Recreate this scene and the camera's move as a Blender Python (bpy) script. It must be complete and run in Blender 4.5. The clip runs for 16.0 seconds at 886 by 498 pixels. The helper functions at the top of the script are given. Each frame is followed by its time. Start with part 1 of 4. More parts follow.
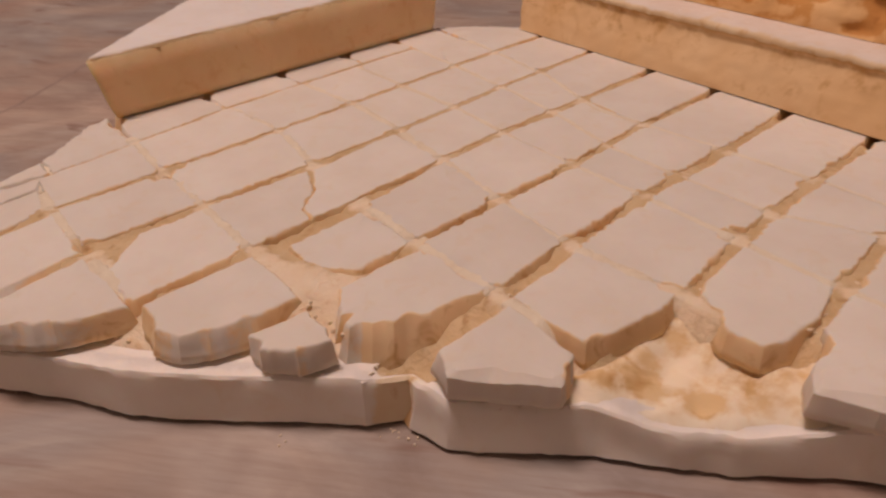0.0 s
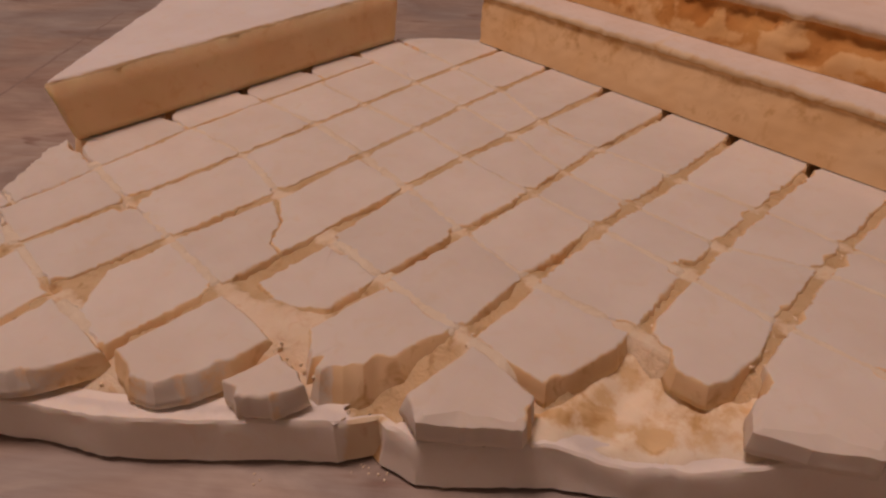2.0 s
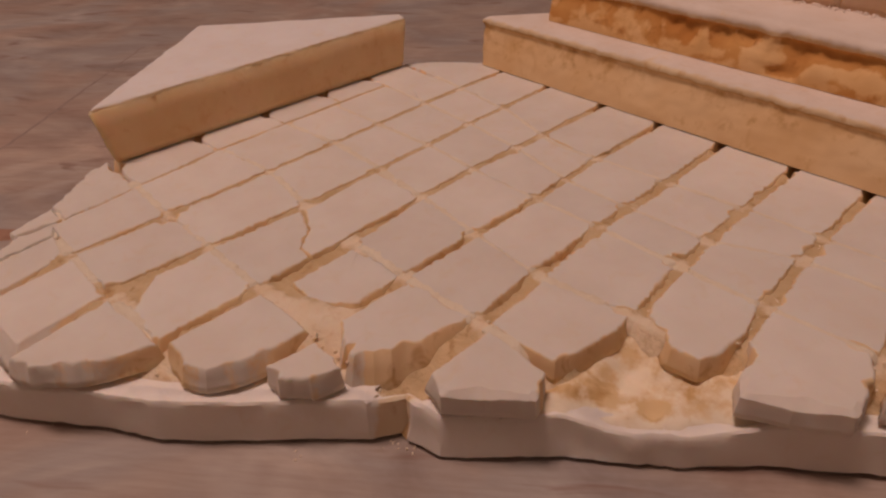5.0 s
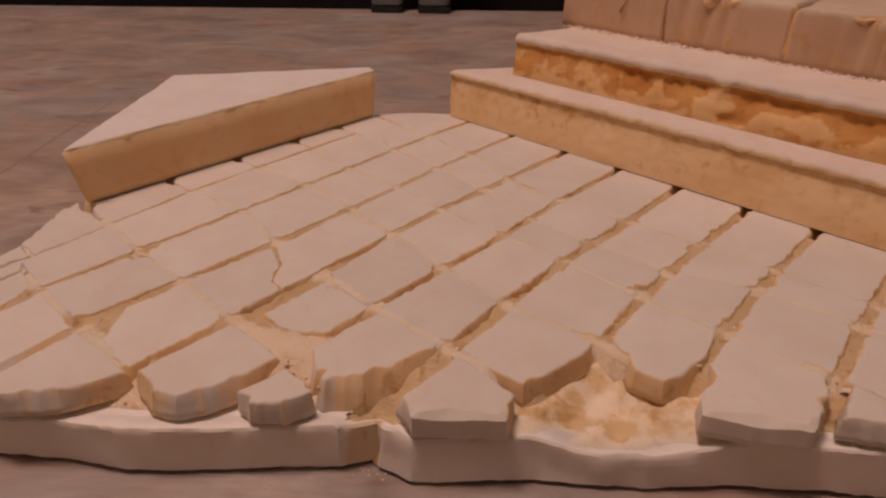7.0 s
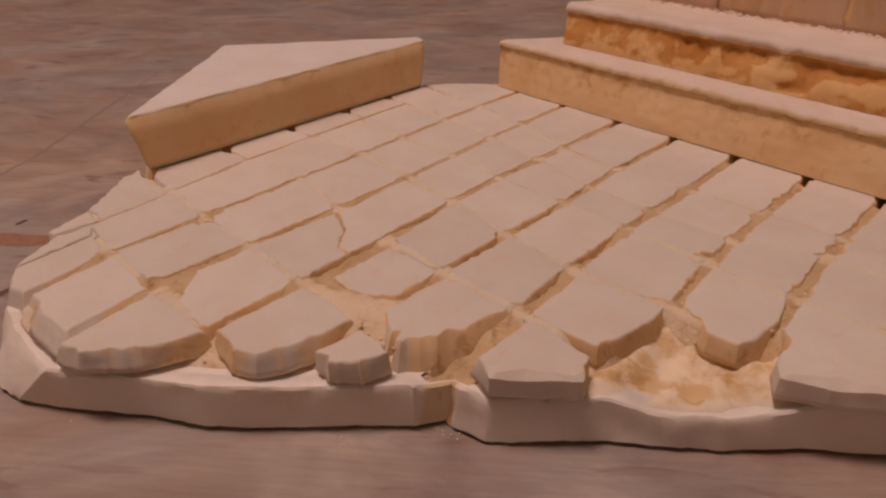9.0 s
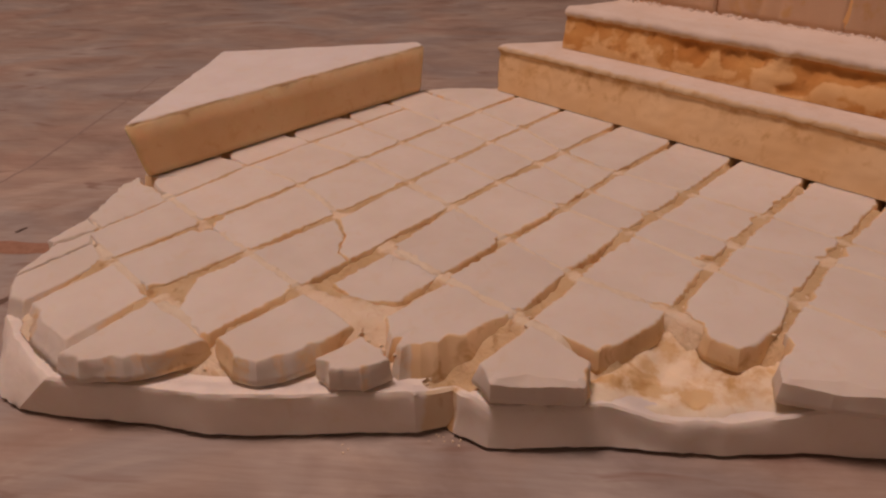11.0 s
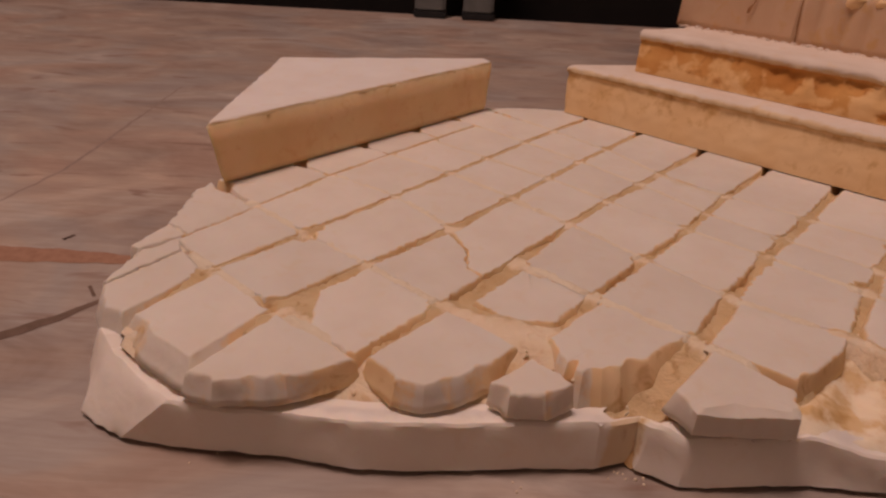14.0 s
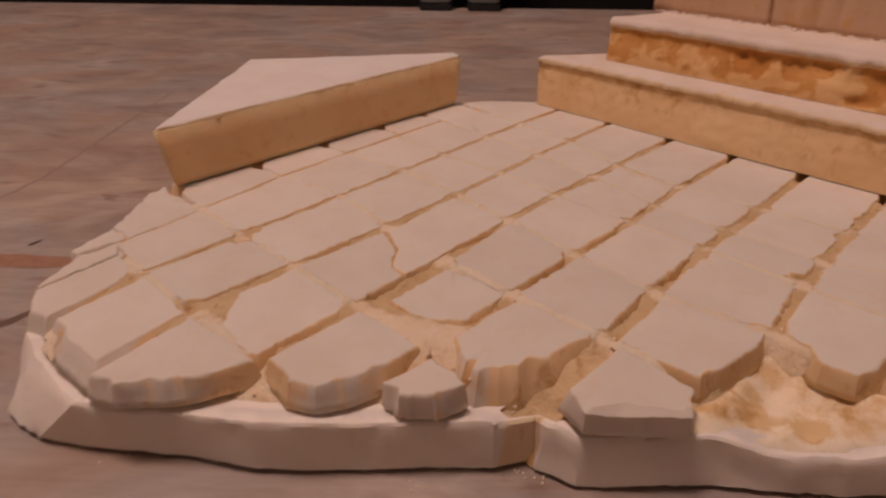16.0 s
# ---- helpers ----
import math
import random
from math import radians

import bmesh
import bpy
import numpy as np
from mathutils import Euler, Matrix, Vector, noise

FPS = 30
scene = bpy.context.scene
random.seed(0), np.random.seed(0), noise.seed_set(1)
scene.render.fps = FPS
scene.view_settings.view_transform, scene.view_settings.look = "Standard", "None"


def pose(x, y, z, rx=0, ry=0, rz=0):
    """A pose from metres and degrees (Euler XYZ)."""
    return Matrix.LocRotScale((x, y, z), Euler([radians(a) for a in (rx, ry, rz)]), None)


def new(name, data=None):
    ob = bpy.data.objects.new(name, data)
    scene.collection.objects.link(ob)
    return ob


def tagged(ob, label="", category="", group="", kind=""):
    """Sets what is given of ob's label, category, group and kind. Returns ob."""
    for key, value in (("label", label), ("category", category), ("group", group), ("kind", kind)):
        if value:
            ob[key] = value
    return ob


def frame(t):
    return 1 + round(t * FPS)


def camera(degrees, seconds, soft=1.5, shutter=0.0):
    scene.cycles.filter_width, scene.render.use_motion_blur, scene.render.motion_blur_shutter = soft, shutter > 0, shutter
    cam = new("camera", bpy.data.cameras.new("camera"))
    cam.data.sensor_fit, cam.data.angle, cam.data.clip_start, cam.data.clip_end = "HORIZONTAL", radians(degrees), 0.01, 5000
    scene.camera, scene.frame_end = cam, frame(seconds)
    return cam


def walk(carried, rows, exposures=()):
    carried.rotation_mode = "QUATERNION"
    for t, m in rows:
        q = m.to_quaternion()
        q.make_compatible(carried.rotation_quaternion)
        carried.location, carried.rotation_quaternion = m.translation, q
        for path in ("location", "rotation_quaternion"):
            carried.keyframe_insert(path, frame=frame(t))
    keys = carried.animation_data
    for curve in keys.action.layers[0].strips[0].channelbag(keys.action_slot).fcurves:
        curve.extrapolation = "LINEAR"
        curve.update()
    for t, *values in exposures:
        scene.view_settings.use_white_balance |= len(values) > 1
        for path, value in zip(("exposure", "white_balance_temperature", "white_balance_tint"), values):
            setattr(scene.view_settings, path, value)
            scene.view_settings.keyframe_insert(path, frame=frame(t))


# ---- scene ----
cam = camera(63.06, 16.0, soft=2.4, shutter=0.5)
# seconds, place in millimetres, yaw, pitch and roll in degrees
ROWS = [
    (0, 266.8, -245.5, 131.7, 51.32, -34.12, -2.20),
    (0.5, 264.3, -245.5, 150.6, 48.00, -38.21, 0.63),
    (1, 265.5, -243.0, 151.2, 48.22, -37.25, -0.13),
    (1.5, 264.7, -243.0, 150.9, 47.82, -37.14, -0.08),
    (2, 263.0, -244.0, 150.0, 47.36, -36.25, -0.33),
    (2.5, 262.7, -243.8, 149.9, 47.85, -36.53, -0.45),
    (3, 263.8, -242.0, 150.6, 48.56, -36.09, -0.87),
    (3.5, 263.4, -242.7, 149.6, 48.57, -36.18, -1.39),
    (4, 260.6, -246.0, 153.3, 48.30, -35.63, -2.71),
    (4.2, 265.4, -249.4, 164.7, 47.32, -35.73, -2.62),
    (6.3, 280.6, -271.7, 139.8, 47.92, -31.17, -0.24),
    (6.5, 281.1, -270.8, 146.5, 45.93, -31.27, 0.17),
    (7, 283.3, -270.5, 150.7, 44.27, -29.14, -0.24),
    (7.5, 292.9, -269.6, 148.1, 47.14, -29.99, -4.31),
    (8, 287.3, -268.5, 144.2, 46.41, -30.39, -2.38),
    (8.5, 280.0, -282.1, 146.3, 47.22, -31.49, -2.43),
    (9, 274.7, -283.7, 147.6, 46.02, -30.79, -0.81),
    (11.5, 273.9, -283.0, 148.2, 46.05, -30.43, -1.22),
    (12, 270.8, -287.8, 148.8, 45.94, -30.09, -0.46),
    (12.5, 272.7, -282.0, 149.2, 44.75, -30.32, -0.72),
    (12.9, 272.5, -275.0, 158.1, 45.12, -28.65, -1.23),
    (13, 274.8, -286.0, 157.4, 48.48, -28.58, -2.82),
    (13.1, 286.7, -302.8, 165.2, 54.08, -29.74, -5.33),
    (13.2, 294.0, -308.0, 175.3, 54.42, -29.79, -3.95),
    (13.3, 285.3, -312.9, 176.1, 50.66, -28.70, -0.12),
    (13.5, 256.5, -304.3, 163.9, 46.53, -27.15, 0.84),
    (13.7, 241.6, -306.4, 146.1, 43.29, -26.02, 2.75),
    (13.8, 235.3, -307.7, 134.2, 42.89, -26.71, 2.64),
    (14, 219.8, -314.6, 130.4, 40.91, -27.39, 2.95),
    (14.2, 218.7, -314.6, 132.8, 41.61, -28.14, 3.73),
    (14.5, 226.0, -300.8, 135.2, 41.91, -26.61, 2.13),
    (14.7, 240.4, -279.2, 143.4, 42.43, -25.98, 2.08),
    (14.9, 244.1, -283.4, 139.5, 43.15, -26.30, 2.58),
    (15, 249.2, -290.0, 139.0, 44.83, -26.42, 2.14),
    (15.5, 237.0, -297.5, 120.4, 46.04, -28.42, 0.80),
    (15.7, 239.8, -290.4, 131.1, 42.76, -27.63, 0.02),
    (16, 246.9, -288.0, 133.8, 45.22, -28.24, -0.27),
]
walk(cam, [(t, pose(x / 1000, y / 1000, z / 1000, 90 + pitch, 0, yaw) @ pose(0, 0, 0, 0, 0, roll)) for t, x, y, z, yaw, pitch, roll in ROWS],
     exposures=[(0.0, 0.02, 6050, 2), (0.3, -0.22, 6400, 7), (0.6, -0.32, 6500, 10), (1.0, -0.40, 6500, 10), (4.2, -0.44, 6500, 10), (6.3, -0.34, 6500, 10), (16.0, -0.33, 6500, 10)])

# light -------------------------------------------------------------------
world = bpy.data.worlds.new("world")
world.use_nodes = True
world.node_tree.nodes["Background"].inputs["Color"].default_value = (1.0, 0.60, 0.38, 1)
world.node_tree.nodes["Background"].inputs["Strength"].default_value = 0.07
scene.world = world
lamp_data = bpy.data.lights.new("ceiling_bulb", "POINT")
lamp_data.shadow_soft_size = 0.2
lamp_data.energy, lamp_data.color = 72.5, (1.0, 0.70, 0.625)
lamp = new("ceiling_bulb", lamp_data)
lamp.matrix_world = pose(-0.18, -0.36, 1.72)
scene.view_settings.exposure = -0.35

# materials ---------------------------------------------------------------
MM = 0.001


def make_material(name):
    mat = bpy.data.materials.new(name)
    mat.use_nodes = True
    return mat, mat.node_tree.nodes, mat.node_tree.links, mat.node_tree.nodes["Principled BSDF"]


def noise_node(nodes, links, vector, scale, detail=4.0, rough=0.55, distortion=0.0):
    n = nodes.new("ShaderNodeTexNoise")
    n.inputs["Scale"].default_value = scale
    n.inputs["Detail"].default_value = detail
    n.inputs["Roughness"].default_value = rough
    n.inputs["Distortion"].default_value = distortion
    links.new(vector, n.inputs["Vector"])
    return n


def ramp_node(nodes, links, fac, stops):
    r = nodes.new("ShaderNodeValToRGB")
    while len(r.color_ramp.elements) < len(stops):
        r.color_ramp.elements.new(0.5)
    for e, (p, c) in zip(r.color_ramp.elements, stops):
        e.position, e.color = p, (*c, 1)
    links.new(fac, r.inputs["Fac"])
    return r


def mix_node(nodes, links, fac, a, b, blend="MIX"):
    m = nodes.new("ShaderNodeMix")
    m.data_type, m.blend_type = "RGBA", blend
    for sock, val in ((m.inputs[0], fac), (m.inputs[6], a), (m.inputs[7], b)):
        if isinstance(val, (int, float)):
            sock.default_value = val
        elif isinstance(val, tuple):
            sock.default_value = (*val, 1)
        else:
            links.new(val, sock)
    return m.outputs[2]


def bump_chain(nodes, links, bsdf, pairs):
    """Stacked bumps: (height socket, strength, distance)."""
    last = None
    for height, strength, distance in pairs:
        b = nodes.new("ShaderNodeBump")
        b.inputs["Strength"].default_value = strength
        b.inputs["Distance"].default_value = distance
        links.new(height, b.inputs["Height"])
        if last:
            links.new(last, b.inputs["Normal"])
        last = b.outputs["Normal"]
    links.new(last, bsdf.inputs["Normal"])


def foam_material(name, light, dark, stain, pits, sss=0.12, size=1.0, cut=None):
    """Carved rigid foam; where the mesh attribute "raw" nears 1 the inner foam (cut: light, dark, stain) lies bare."""
    mat, nodes, links, bsdf = make_material(name)
    geo = nodes.new("ShaderNodeNewGeometry").outputs["Position"]
    info = nodes.new("ShaderNodeObjectInfo").outputs["Random"]
    broad = noise_node(nodes, links, geo, 55 / size, 3)
    grain = noise_node(nodes, links, geo, 420, 5, 0.65)
    spots = noise_node(nodes, links, geo, 150 / size, 3, 0.6, 0.6)
    col = ramp_node(nodes, links, broad.outputs["Fac"], [(0.33, dark), (0.66, light)]).outputs["Color"]
    mask = ramp_node(nodes, links, spots.outputs["Fac"], [(0.56, (0, 0, 0)), (0.72, (1, 1, 1))]).outputs["Color"]
    amount = nodes.new("ShaderNodeMath")
    amount.operation = "MULTIPLY"
    amount.inputs[1].default_value = 0.55
    links.new(mask, amount.inputs[0])
    col = mix_node(nodes, links, amount.outputs[0], col, stain)
    if cut:
        inner = ramp_node(nodes, links, broad.outputs["Fac"], [(0.33, cut[1]), (0.66, cut[0])]).outputs["Color"]
        blots = nodes.new("ShaderNodeMath")
        blots.operation = "MULTIPLY"
        blots.inputs[1].default_value = 0.9
        links.new(mask, blots.inputs[0])
        inner = mix_node(nodes, links, blots.outputs[0], inner, cut[2])
        bare = nodes.new("ShaderNodeAttribute")
        bare.attribute_name = "raw"
        ragged = nodes.new("ShaderNodeMath")
        ragged.operation = "MULTIPLY_ADD"
        ragged.inputs[1].default_value = 0.9
        links.new(noise_node(nodes, links, geo, 260, 4, 0.65).outputs["Fac"], ragged.inputs[0])
        links.new(bare.outputs["Fac"], ragged.inputs[2])
        share = ramp_node(nodes, links, ragged.outputs[0], [(0.72, (0, 0, 0)), (1.0, (1, 1, 1))]).outputs["Color"]
        col = mix_node(nodes, links, share, col, inner)
    tone = nodes.new("ShaderNodeMapRange")
    tone.inputs["To Min"].default_value, tone.inputs["To Max"].default_value = 0.95, 1.04
    links.new(info, tone.inputs["Value"])
    hsv = nodes.new("ShaderNodeHueSaturation")
    links.new(tone.outputs["Result"], hsv.inputs["Value"])
    links.new(col, hsv.inputs["Color"])
    links.new(hsv.outputs["Color"], bsdf.inputs["Base Color"])
    bsdf.inputs["Roughness"].default_value = 0.82
    bsdf.inputs["Specular IOR Level"].default_value = 0.25
    bsdf.inputs["Subsurface Weight"].default_value = sss
    bsdf.inputs["Subsurface Radius"].default_value = (1.0, 0.7, 0.45)
    bsdf.inputs["Subsurface Scale"].default_value = 0.004
    bump_chain(nodes, links, bsdf, [(broad.outputs["Fac"], 0.5, 0.0012), (spots.outputs["Fac"], pits, 0.0012), (grain.outputs["Fac"], pits, 0.0004)])
    return mat


def plywood_material():
    """Sanded birch ply: greyish tan, with long fine grain, short dark flecks and reddish and yellowish stains."""
    mat, nodes, links, bsdf = make_material("plywood")
    geo = nodes.new("ShaderNodeNewGeometry").outputs["Position"]
    turn = nodes.new("ShaderNodeMapping")
    turn.inputs["Rotation"].default_value = (0, 0, radians(-40))
    links.new(geo, turn.inputs["Vector"])

    def stretched(share):
        m = nodes.new("ShaderNodeMapping")
        m.inputs["Scale"].default_value = (share, 1, 1)
        links.new(turn.outputs["Vector"], m.inputs["Vector"])
        return m.outputs["Vector"]

    wide = noise_node(nodes, links, stretched(0.5), 27, 5, 0.62, 0.9)
    fine = noise_node(nodes, links, stretched(0.10), 420, 4, 0.65, 0.3)
    streak = noise_node(nodes, links, stretched(0.24), 85, 3, 0.55, 0.8)
    tint = noise_node(nodes, links, stretched(0.7), 12, 4, 0.6, 1.0)
    pale = noise_node(nodes, links, stretched(0.7), 22, 3, 0.6, 0.5)
    col = ramp_node(nodes, links, wide.outputs["Fac"], [(0.28, (0.265, 0.20, 0.172)), (0.44, (0.35, 0.284, 0.252)), (0.58, (0.41, 0.342, 0.304)), (0.74, (0.53, 0.452, 0.40))]).outputs["Color"]
    warm = ramp_node(nodes, links, tint.outputs["Fac"], [(0.34, (1.05, 0.87, 0.75)), (0.47, (1.04, 0.97, 0.88)), (0.60, (0.95, 0.99, 1.0))]).outputs["Color"]
    col = mix_node(nodes, links, 0.85, col, warm, "MULTIPLY")
    dust = ramp_node(nodes, links, pale.outputs["Fac"], [(0.60, (0, 0, 0)), (0.74, (0.45, 0.45, 0.45))]).outputs["Color"]
    col = mix_node(nodes, links, dust, col, (0.62, 0.55, 0.49))
    dark = ramp_node(nodes, links, streak.outputs["Fac"], [(0.60, (0, 0, 0)), (0.70, (0.8, 0.8, 0.8))]).outputs["Color"]
    col = mix_node(nodes, links, dark, col, (0.24, 0.145, 0.11))
    lines = ramp_node(nodes, links, fine.outputs["Fac"], [(0.35, (0.86, 0.83, 0.80)), (0.6, (1, 1, 1))]).outputs["Color"]
    col = mix_node(nodes, links, 0.8, col, lines, "MULTIPLY")
    links.new(col, bsdf.inputs["Base Color"])
    bsdf.inputs["Roughness"].default_value = 0.62
    bump_chain(nodes, links, bsdf, [(fine.outputs["Fac"], 0.35, 0.0005), (wide.outputs["Fac"], 0.3, 0.001)])
    return mat


def plain_material(name, a, b, scale, rough, metal=0.0, bump=0.0003):
    mat, nodes, links, bsdf = make_material(name)
    geo = nodes.new("ShaderNodeNewGeometry").outputs["Position"]
    n = noise_node(nodes, links, geo, scale, 5, 0.6)
    links.new(ramp_node(nodes, links, n.outputs["Fac"], [(0.3, a), (0.7, b)]).outputs["Color"], bsdf.inputs["Base Color"])
    bsdf.inputs["Roughness"].default_value, bsdf.inputs["Metallic"].default_value = rough, metal
    bump_chain(nodes, links, bsdf, [(n.outputs["Fac"], 0.4, bump)])
    return mat


CUT_TONES = ((0.83, 0.625, 0.38), (0.745, 0.525, 0.295), (0.57, 0.34, 0.15))
BLOCK = foam_material("foam_block", (0.745, 0.68, 0.60), (0.705, 0.63, 0.545), (0.71, 0.605, 0.47), 0.14, 0.35, 1.0, CUT_TONES)
FRESH = foam_material("foam_fresh", (0.96, 0.875, 0.785), (0.92, 0.825, 0.73), (0.90, 0.78, 0.65), 0.16, 0.25, 1.0, ((0.90, 0.755, 0.55), (0.85, 0.66, 0.43), (0.62, 0.36, 0.14)))
CUT = foam_material("foam_cut", (0.87, 0.625, 0.36), (0.80, 0.525, 0.26), (0.66, 0.38, 0.15), 0.18, 0.0, 1.8, ((0.70, 0.44, 0.20), (0.60, 0.33, 0.12), (0.46, 0.22, 0.08)))
CORE = foam_material("foam_core", (0.93, 0.675, 0.40), (0.88, 0.605, 0.335), (0.80, 0.48, 0.22), 0.25, 0.7)
# orange foam; its darker set doubles as painted shade on the step front
ORANGE_FOAM = foam_material("foam_orange", (0.86, 0.56, 0.27), (0.78, 0.455, 0.18), (0.66, 0.34, 0.105), 0.35, 0.0, 1.3, ((0.72, 0.375, 0.12), (0.57, 0.245, 0.06), (0.40, 0.145, 0.035)))
ROW = foam_material("foam_row", (0.66, 0.52, 0.39), (0.58, 0.44, 0.32), (0.76, 0.56, 0.34), 0.3, 0.2, 1.6, ((0.69, 0.475, 0.315), (0.62, 0.41, 0.255), (0.64, 0.39, 0.18)))
JOINT = foam_material("foam_joint", (0.80, 0.705, 0.555), (0.74, 0.63, 0.475), (0.86, 0.75, 0.56), 0.8, 0.0, 0.5)
TREAD = foam_material("foam_tread", (0.83, 0.72, 0.625), (0.77, 0.645, 0.54), (0.76, 0.59, 0.42), 0.3, 0.0, 1.0, ((0.84, 0.66, 0.42), (0.76, 0.55, 0.32), (0.66, 0.40, 0.18)))
CRUMB = foam_material("foam_crumb", (0.93, 0.80, 0.62), (0.90, 0.75, 0.55), (0.84, 0.64, 0.42), 0.3, 0.0)
SLAB_TOP = foam_material("foam_top", (0.80, 0.735, 0.69), (0.765, 0.69, 0.635), (0.77, 0.65, 0.54), 0.14, 0.25, 1.0, ((0.80, 0.60, 0.36), (0.74, 0.52, 0.29), (0.66, 0.40, 0.18)))
TORN = foam_material("foam_torn", (0.86, 0.72, 0.545), (0.80, 0.63, 0.43), (0.66, 0.42, 0.20), 0.9, 0.3, 0.7, ((0.68, 0.505, 0.30), (0.59, 0.415, 0.225), (0.45, 0.275, 0.125)))
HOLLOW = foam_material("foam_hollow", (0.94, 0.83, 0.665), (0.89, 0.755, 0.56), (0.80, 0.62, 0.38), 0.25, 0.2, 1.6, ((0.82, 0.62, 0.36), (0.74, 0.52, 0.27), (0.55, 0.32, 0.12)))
PLY = plywood_material()
PATCH = plain_material("wood_patch", (0.30, 0.155, 0.095), (0.40, 0.225, 0.15), 300, 0.6)
SPLIT = plain_material("wood_split", (0.13, 0.085, 0.06), (0.20, 0.13, 0.10), 200, 0.9)
SEAM = plain_material("wood_seam", (0.28, 0.21, 0.18), (0.35, 0.27, 0.23), 200, 0.9)
CRACK = plain_material("foam_crack", (0.30, 0.13, 0.05), (0.38, 0.18, 0.07), 300, 0.9)
SHADE_KNOT = plain_material("shade_knot", (0.05, 0.03, 0.022), (0.10, 0.06, 0.045), 300, 0.9)
METAL = plain_material("grey_metal", (0.16, 0.17, 0.165), (0.20, 0.21, 0.205), 90, 0.55, 0.25)
RUBBER = plain_material("black_rubber", (0.012, 0.012, 0.013), (0.022, 0.022, 0.022), 120, 0.7)
NEAR_BLACK = plain_material("near_black", (0.006, 0.004, 0.0035), (0.011, 0.007, 0.0055), 30, 0.8)
PAINT = plain_material("wall_paint", (0.44, 0.395, 0.345), (0.49, 0.445, 0.39), 12, 0.9, 0, 0.001)
CONCRETE = plain_material("dark_floor", (0.05, 0.042, 0.036), (0.09, 0.075, 0.065), 20, 0.85)


# mesh helpers ------------------------------------------------------------
def part(name, bm, materials, parent=None, label=""):
    me = bpy.data.meshes.new(name)
    bmesh.ops.recalc_face_normals(bm, faces=bm.faces)
    bm.to_mesh(me)
    bm.free()
    for m in materials if isinstance(materials, (list, tuple)) else [materials]:
        me.materials.append(m)
    ob = new(name, me)
    ob.parent = parent
    if label:
        ob["label"] = label
    return ob


def resample(poly, step, rough, seed, closed=True):
    """Corners joined by edges of short, slightly uneven pieces."""
    rng = random.Random(seed)
    out = []
    n = len(poly)
    for i in range(n if closed else n - 1):
        a, b = Vector(poly[i]), Vector(poly[(i + 1) % n])
        d = b - a
        k = max(1, round(d.length / step))
        side = Vector((-d.y, d.x)).normalized() if d.length else Vector((0, 0))
        for j in range(k):
            f = j / k
            wob = 0 if j == 0 else rng.gauss(0, rough)
            out.append(a + d * f + side * wob)
    if not closed:
        out.append(Vector(poly[-1]))
    return out


def inset(ring, dist):
    """The ring moved inwards along its corner normals (counter-clockwise ring)."""
    n, out = len(ring), []
    for i in range(n):
        d = (ring[(i + 1) % n] - ring[i - 1])
        side = Vector((-d.y, d.x)).normalized() if d.length > 1e-9 else Vector((0, 0))
        out.append(ring[i] + side * dist)
    return out


def area(poly):
    return sum(poly[i - 1][0] * poly[i][1] - poly[i][0] * poly[i - 1][1] for i in range(len(poly))) / 2


def edge_distance(p, poly):
    """How far a point lies from a closed outline."""
    best = 1e9
    for i in range(len(poly)):
        a, b = Vector(poly[i - 1]), Vector(poly[i])
        d = b - a
        f = min(1, max(0, (Vector(p) - a).dot(d) / max(d.length_squared, 1e-9)))
        best = min(best, (a + d * f - Vector(p)).length)
    return best


def inside(p, poly):
    hit = False
    for i in range(len(poly)):
        (xa, ya), (xb, yb) = poly[i - 1], poly[i]
        if (ya > p[1]) != (yb > p[1]) and p[0] < (xb - xa) * (p[1] - ya) / (yb - ya) + xa:
            hit = not hit
    return hit


def fractal(x, y, z, seed):
    """Lumps of about 9, 4 and 1.6 mm, together between about -1 and 1."""
    return (noise.noise((x * 0.11 + seed, y * 0.11, z * 0.14)) + 0.55 * noise.noise((x * 0.26, y * 0.26 + seed, z * 0.3)) + 0.3 * noise.noise((x * 0.62, y * 0.62, z * 0.62 + seed))) / 1.3


# drops of a straight slope in place of those of a rounded edge
SLOPED = {0.06: 0.33, 0.3: 0.52, 0.8: 0.64, 1.35: 0.7, 1.2: 0.6}


def facets(ring, corners, seed, lo, hi, depth):
    """Scooped knife cuts side by side along a ring: how far each point is cut in, and how far its cut leans out."""
    rng = random.Random(seed + 500)
    n = len(ring)
    cut, lean = [0.0] * n, [0.0] * n
    marks = sorted(corners) + [min(corners) + n]
    for a, b in zip(marks, marks[1:]):
        i = a
        while i < b:
            size, run, k = rng.uniform(lo, hi), 0.0, i
            while k < b and run < size:
                run += (ring[(k + 1) % n] - ring[k % n]).length
                k += 1
            if b - k < 3:
                k = b
            deep, out = depth * rng.uniform(0.25, 1.0), rng.uniform(-0.5, 1.0)
            for q in range(i, k):
                u = (q - i) / (k - i)
                cut[q % n], lean[q % n] = deep * 4 * u * (1 - u), out
            i = k
    return cut, lean


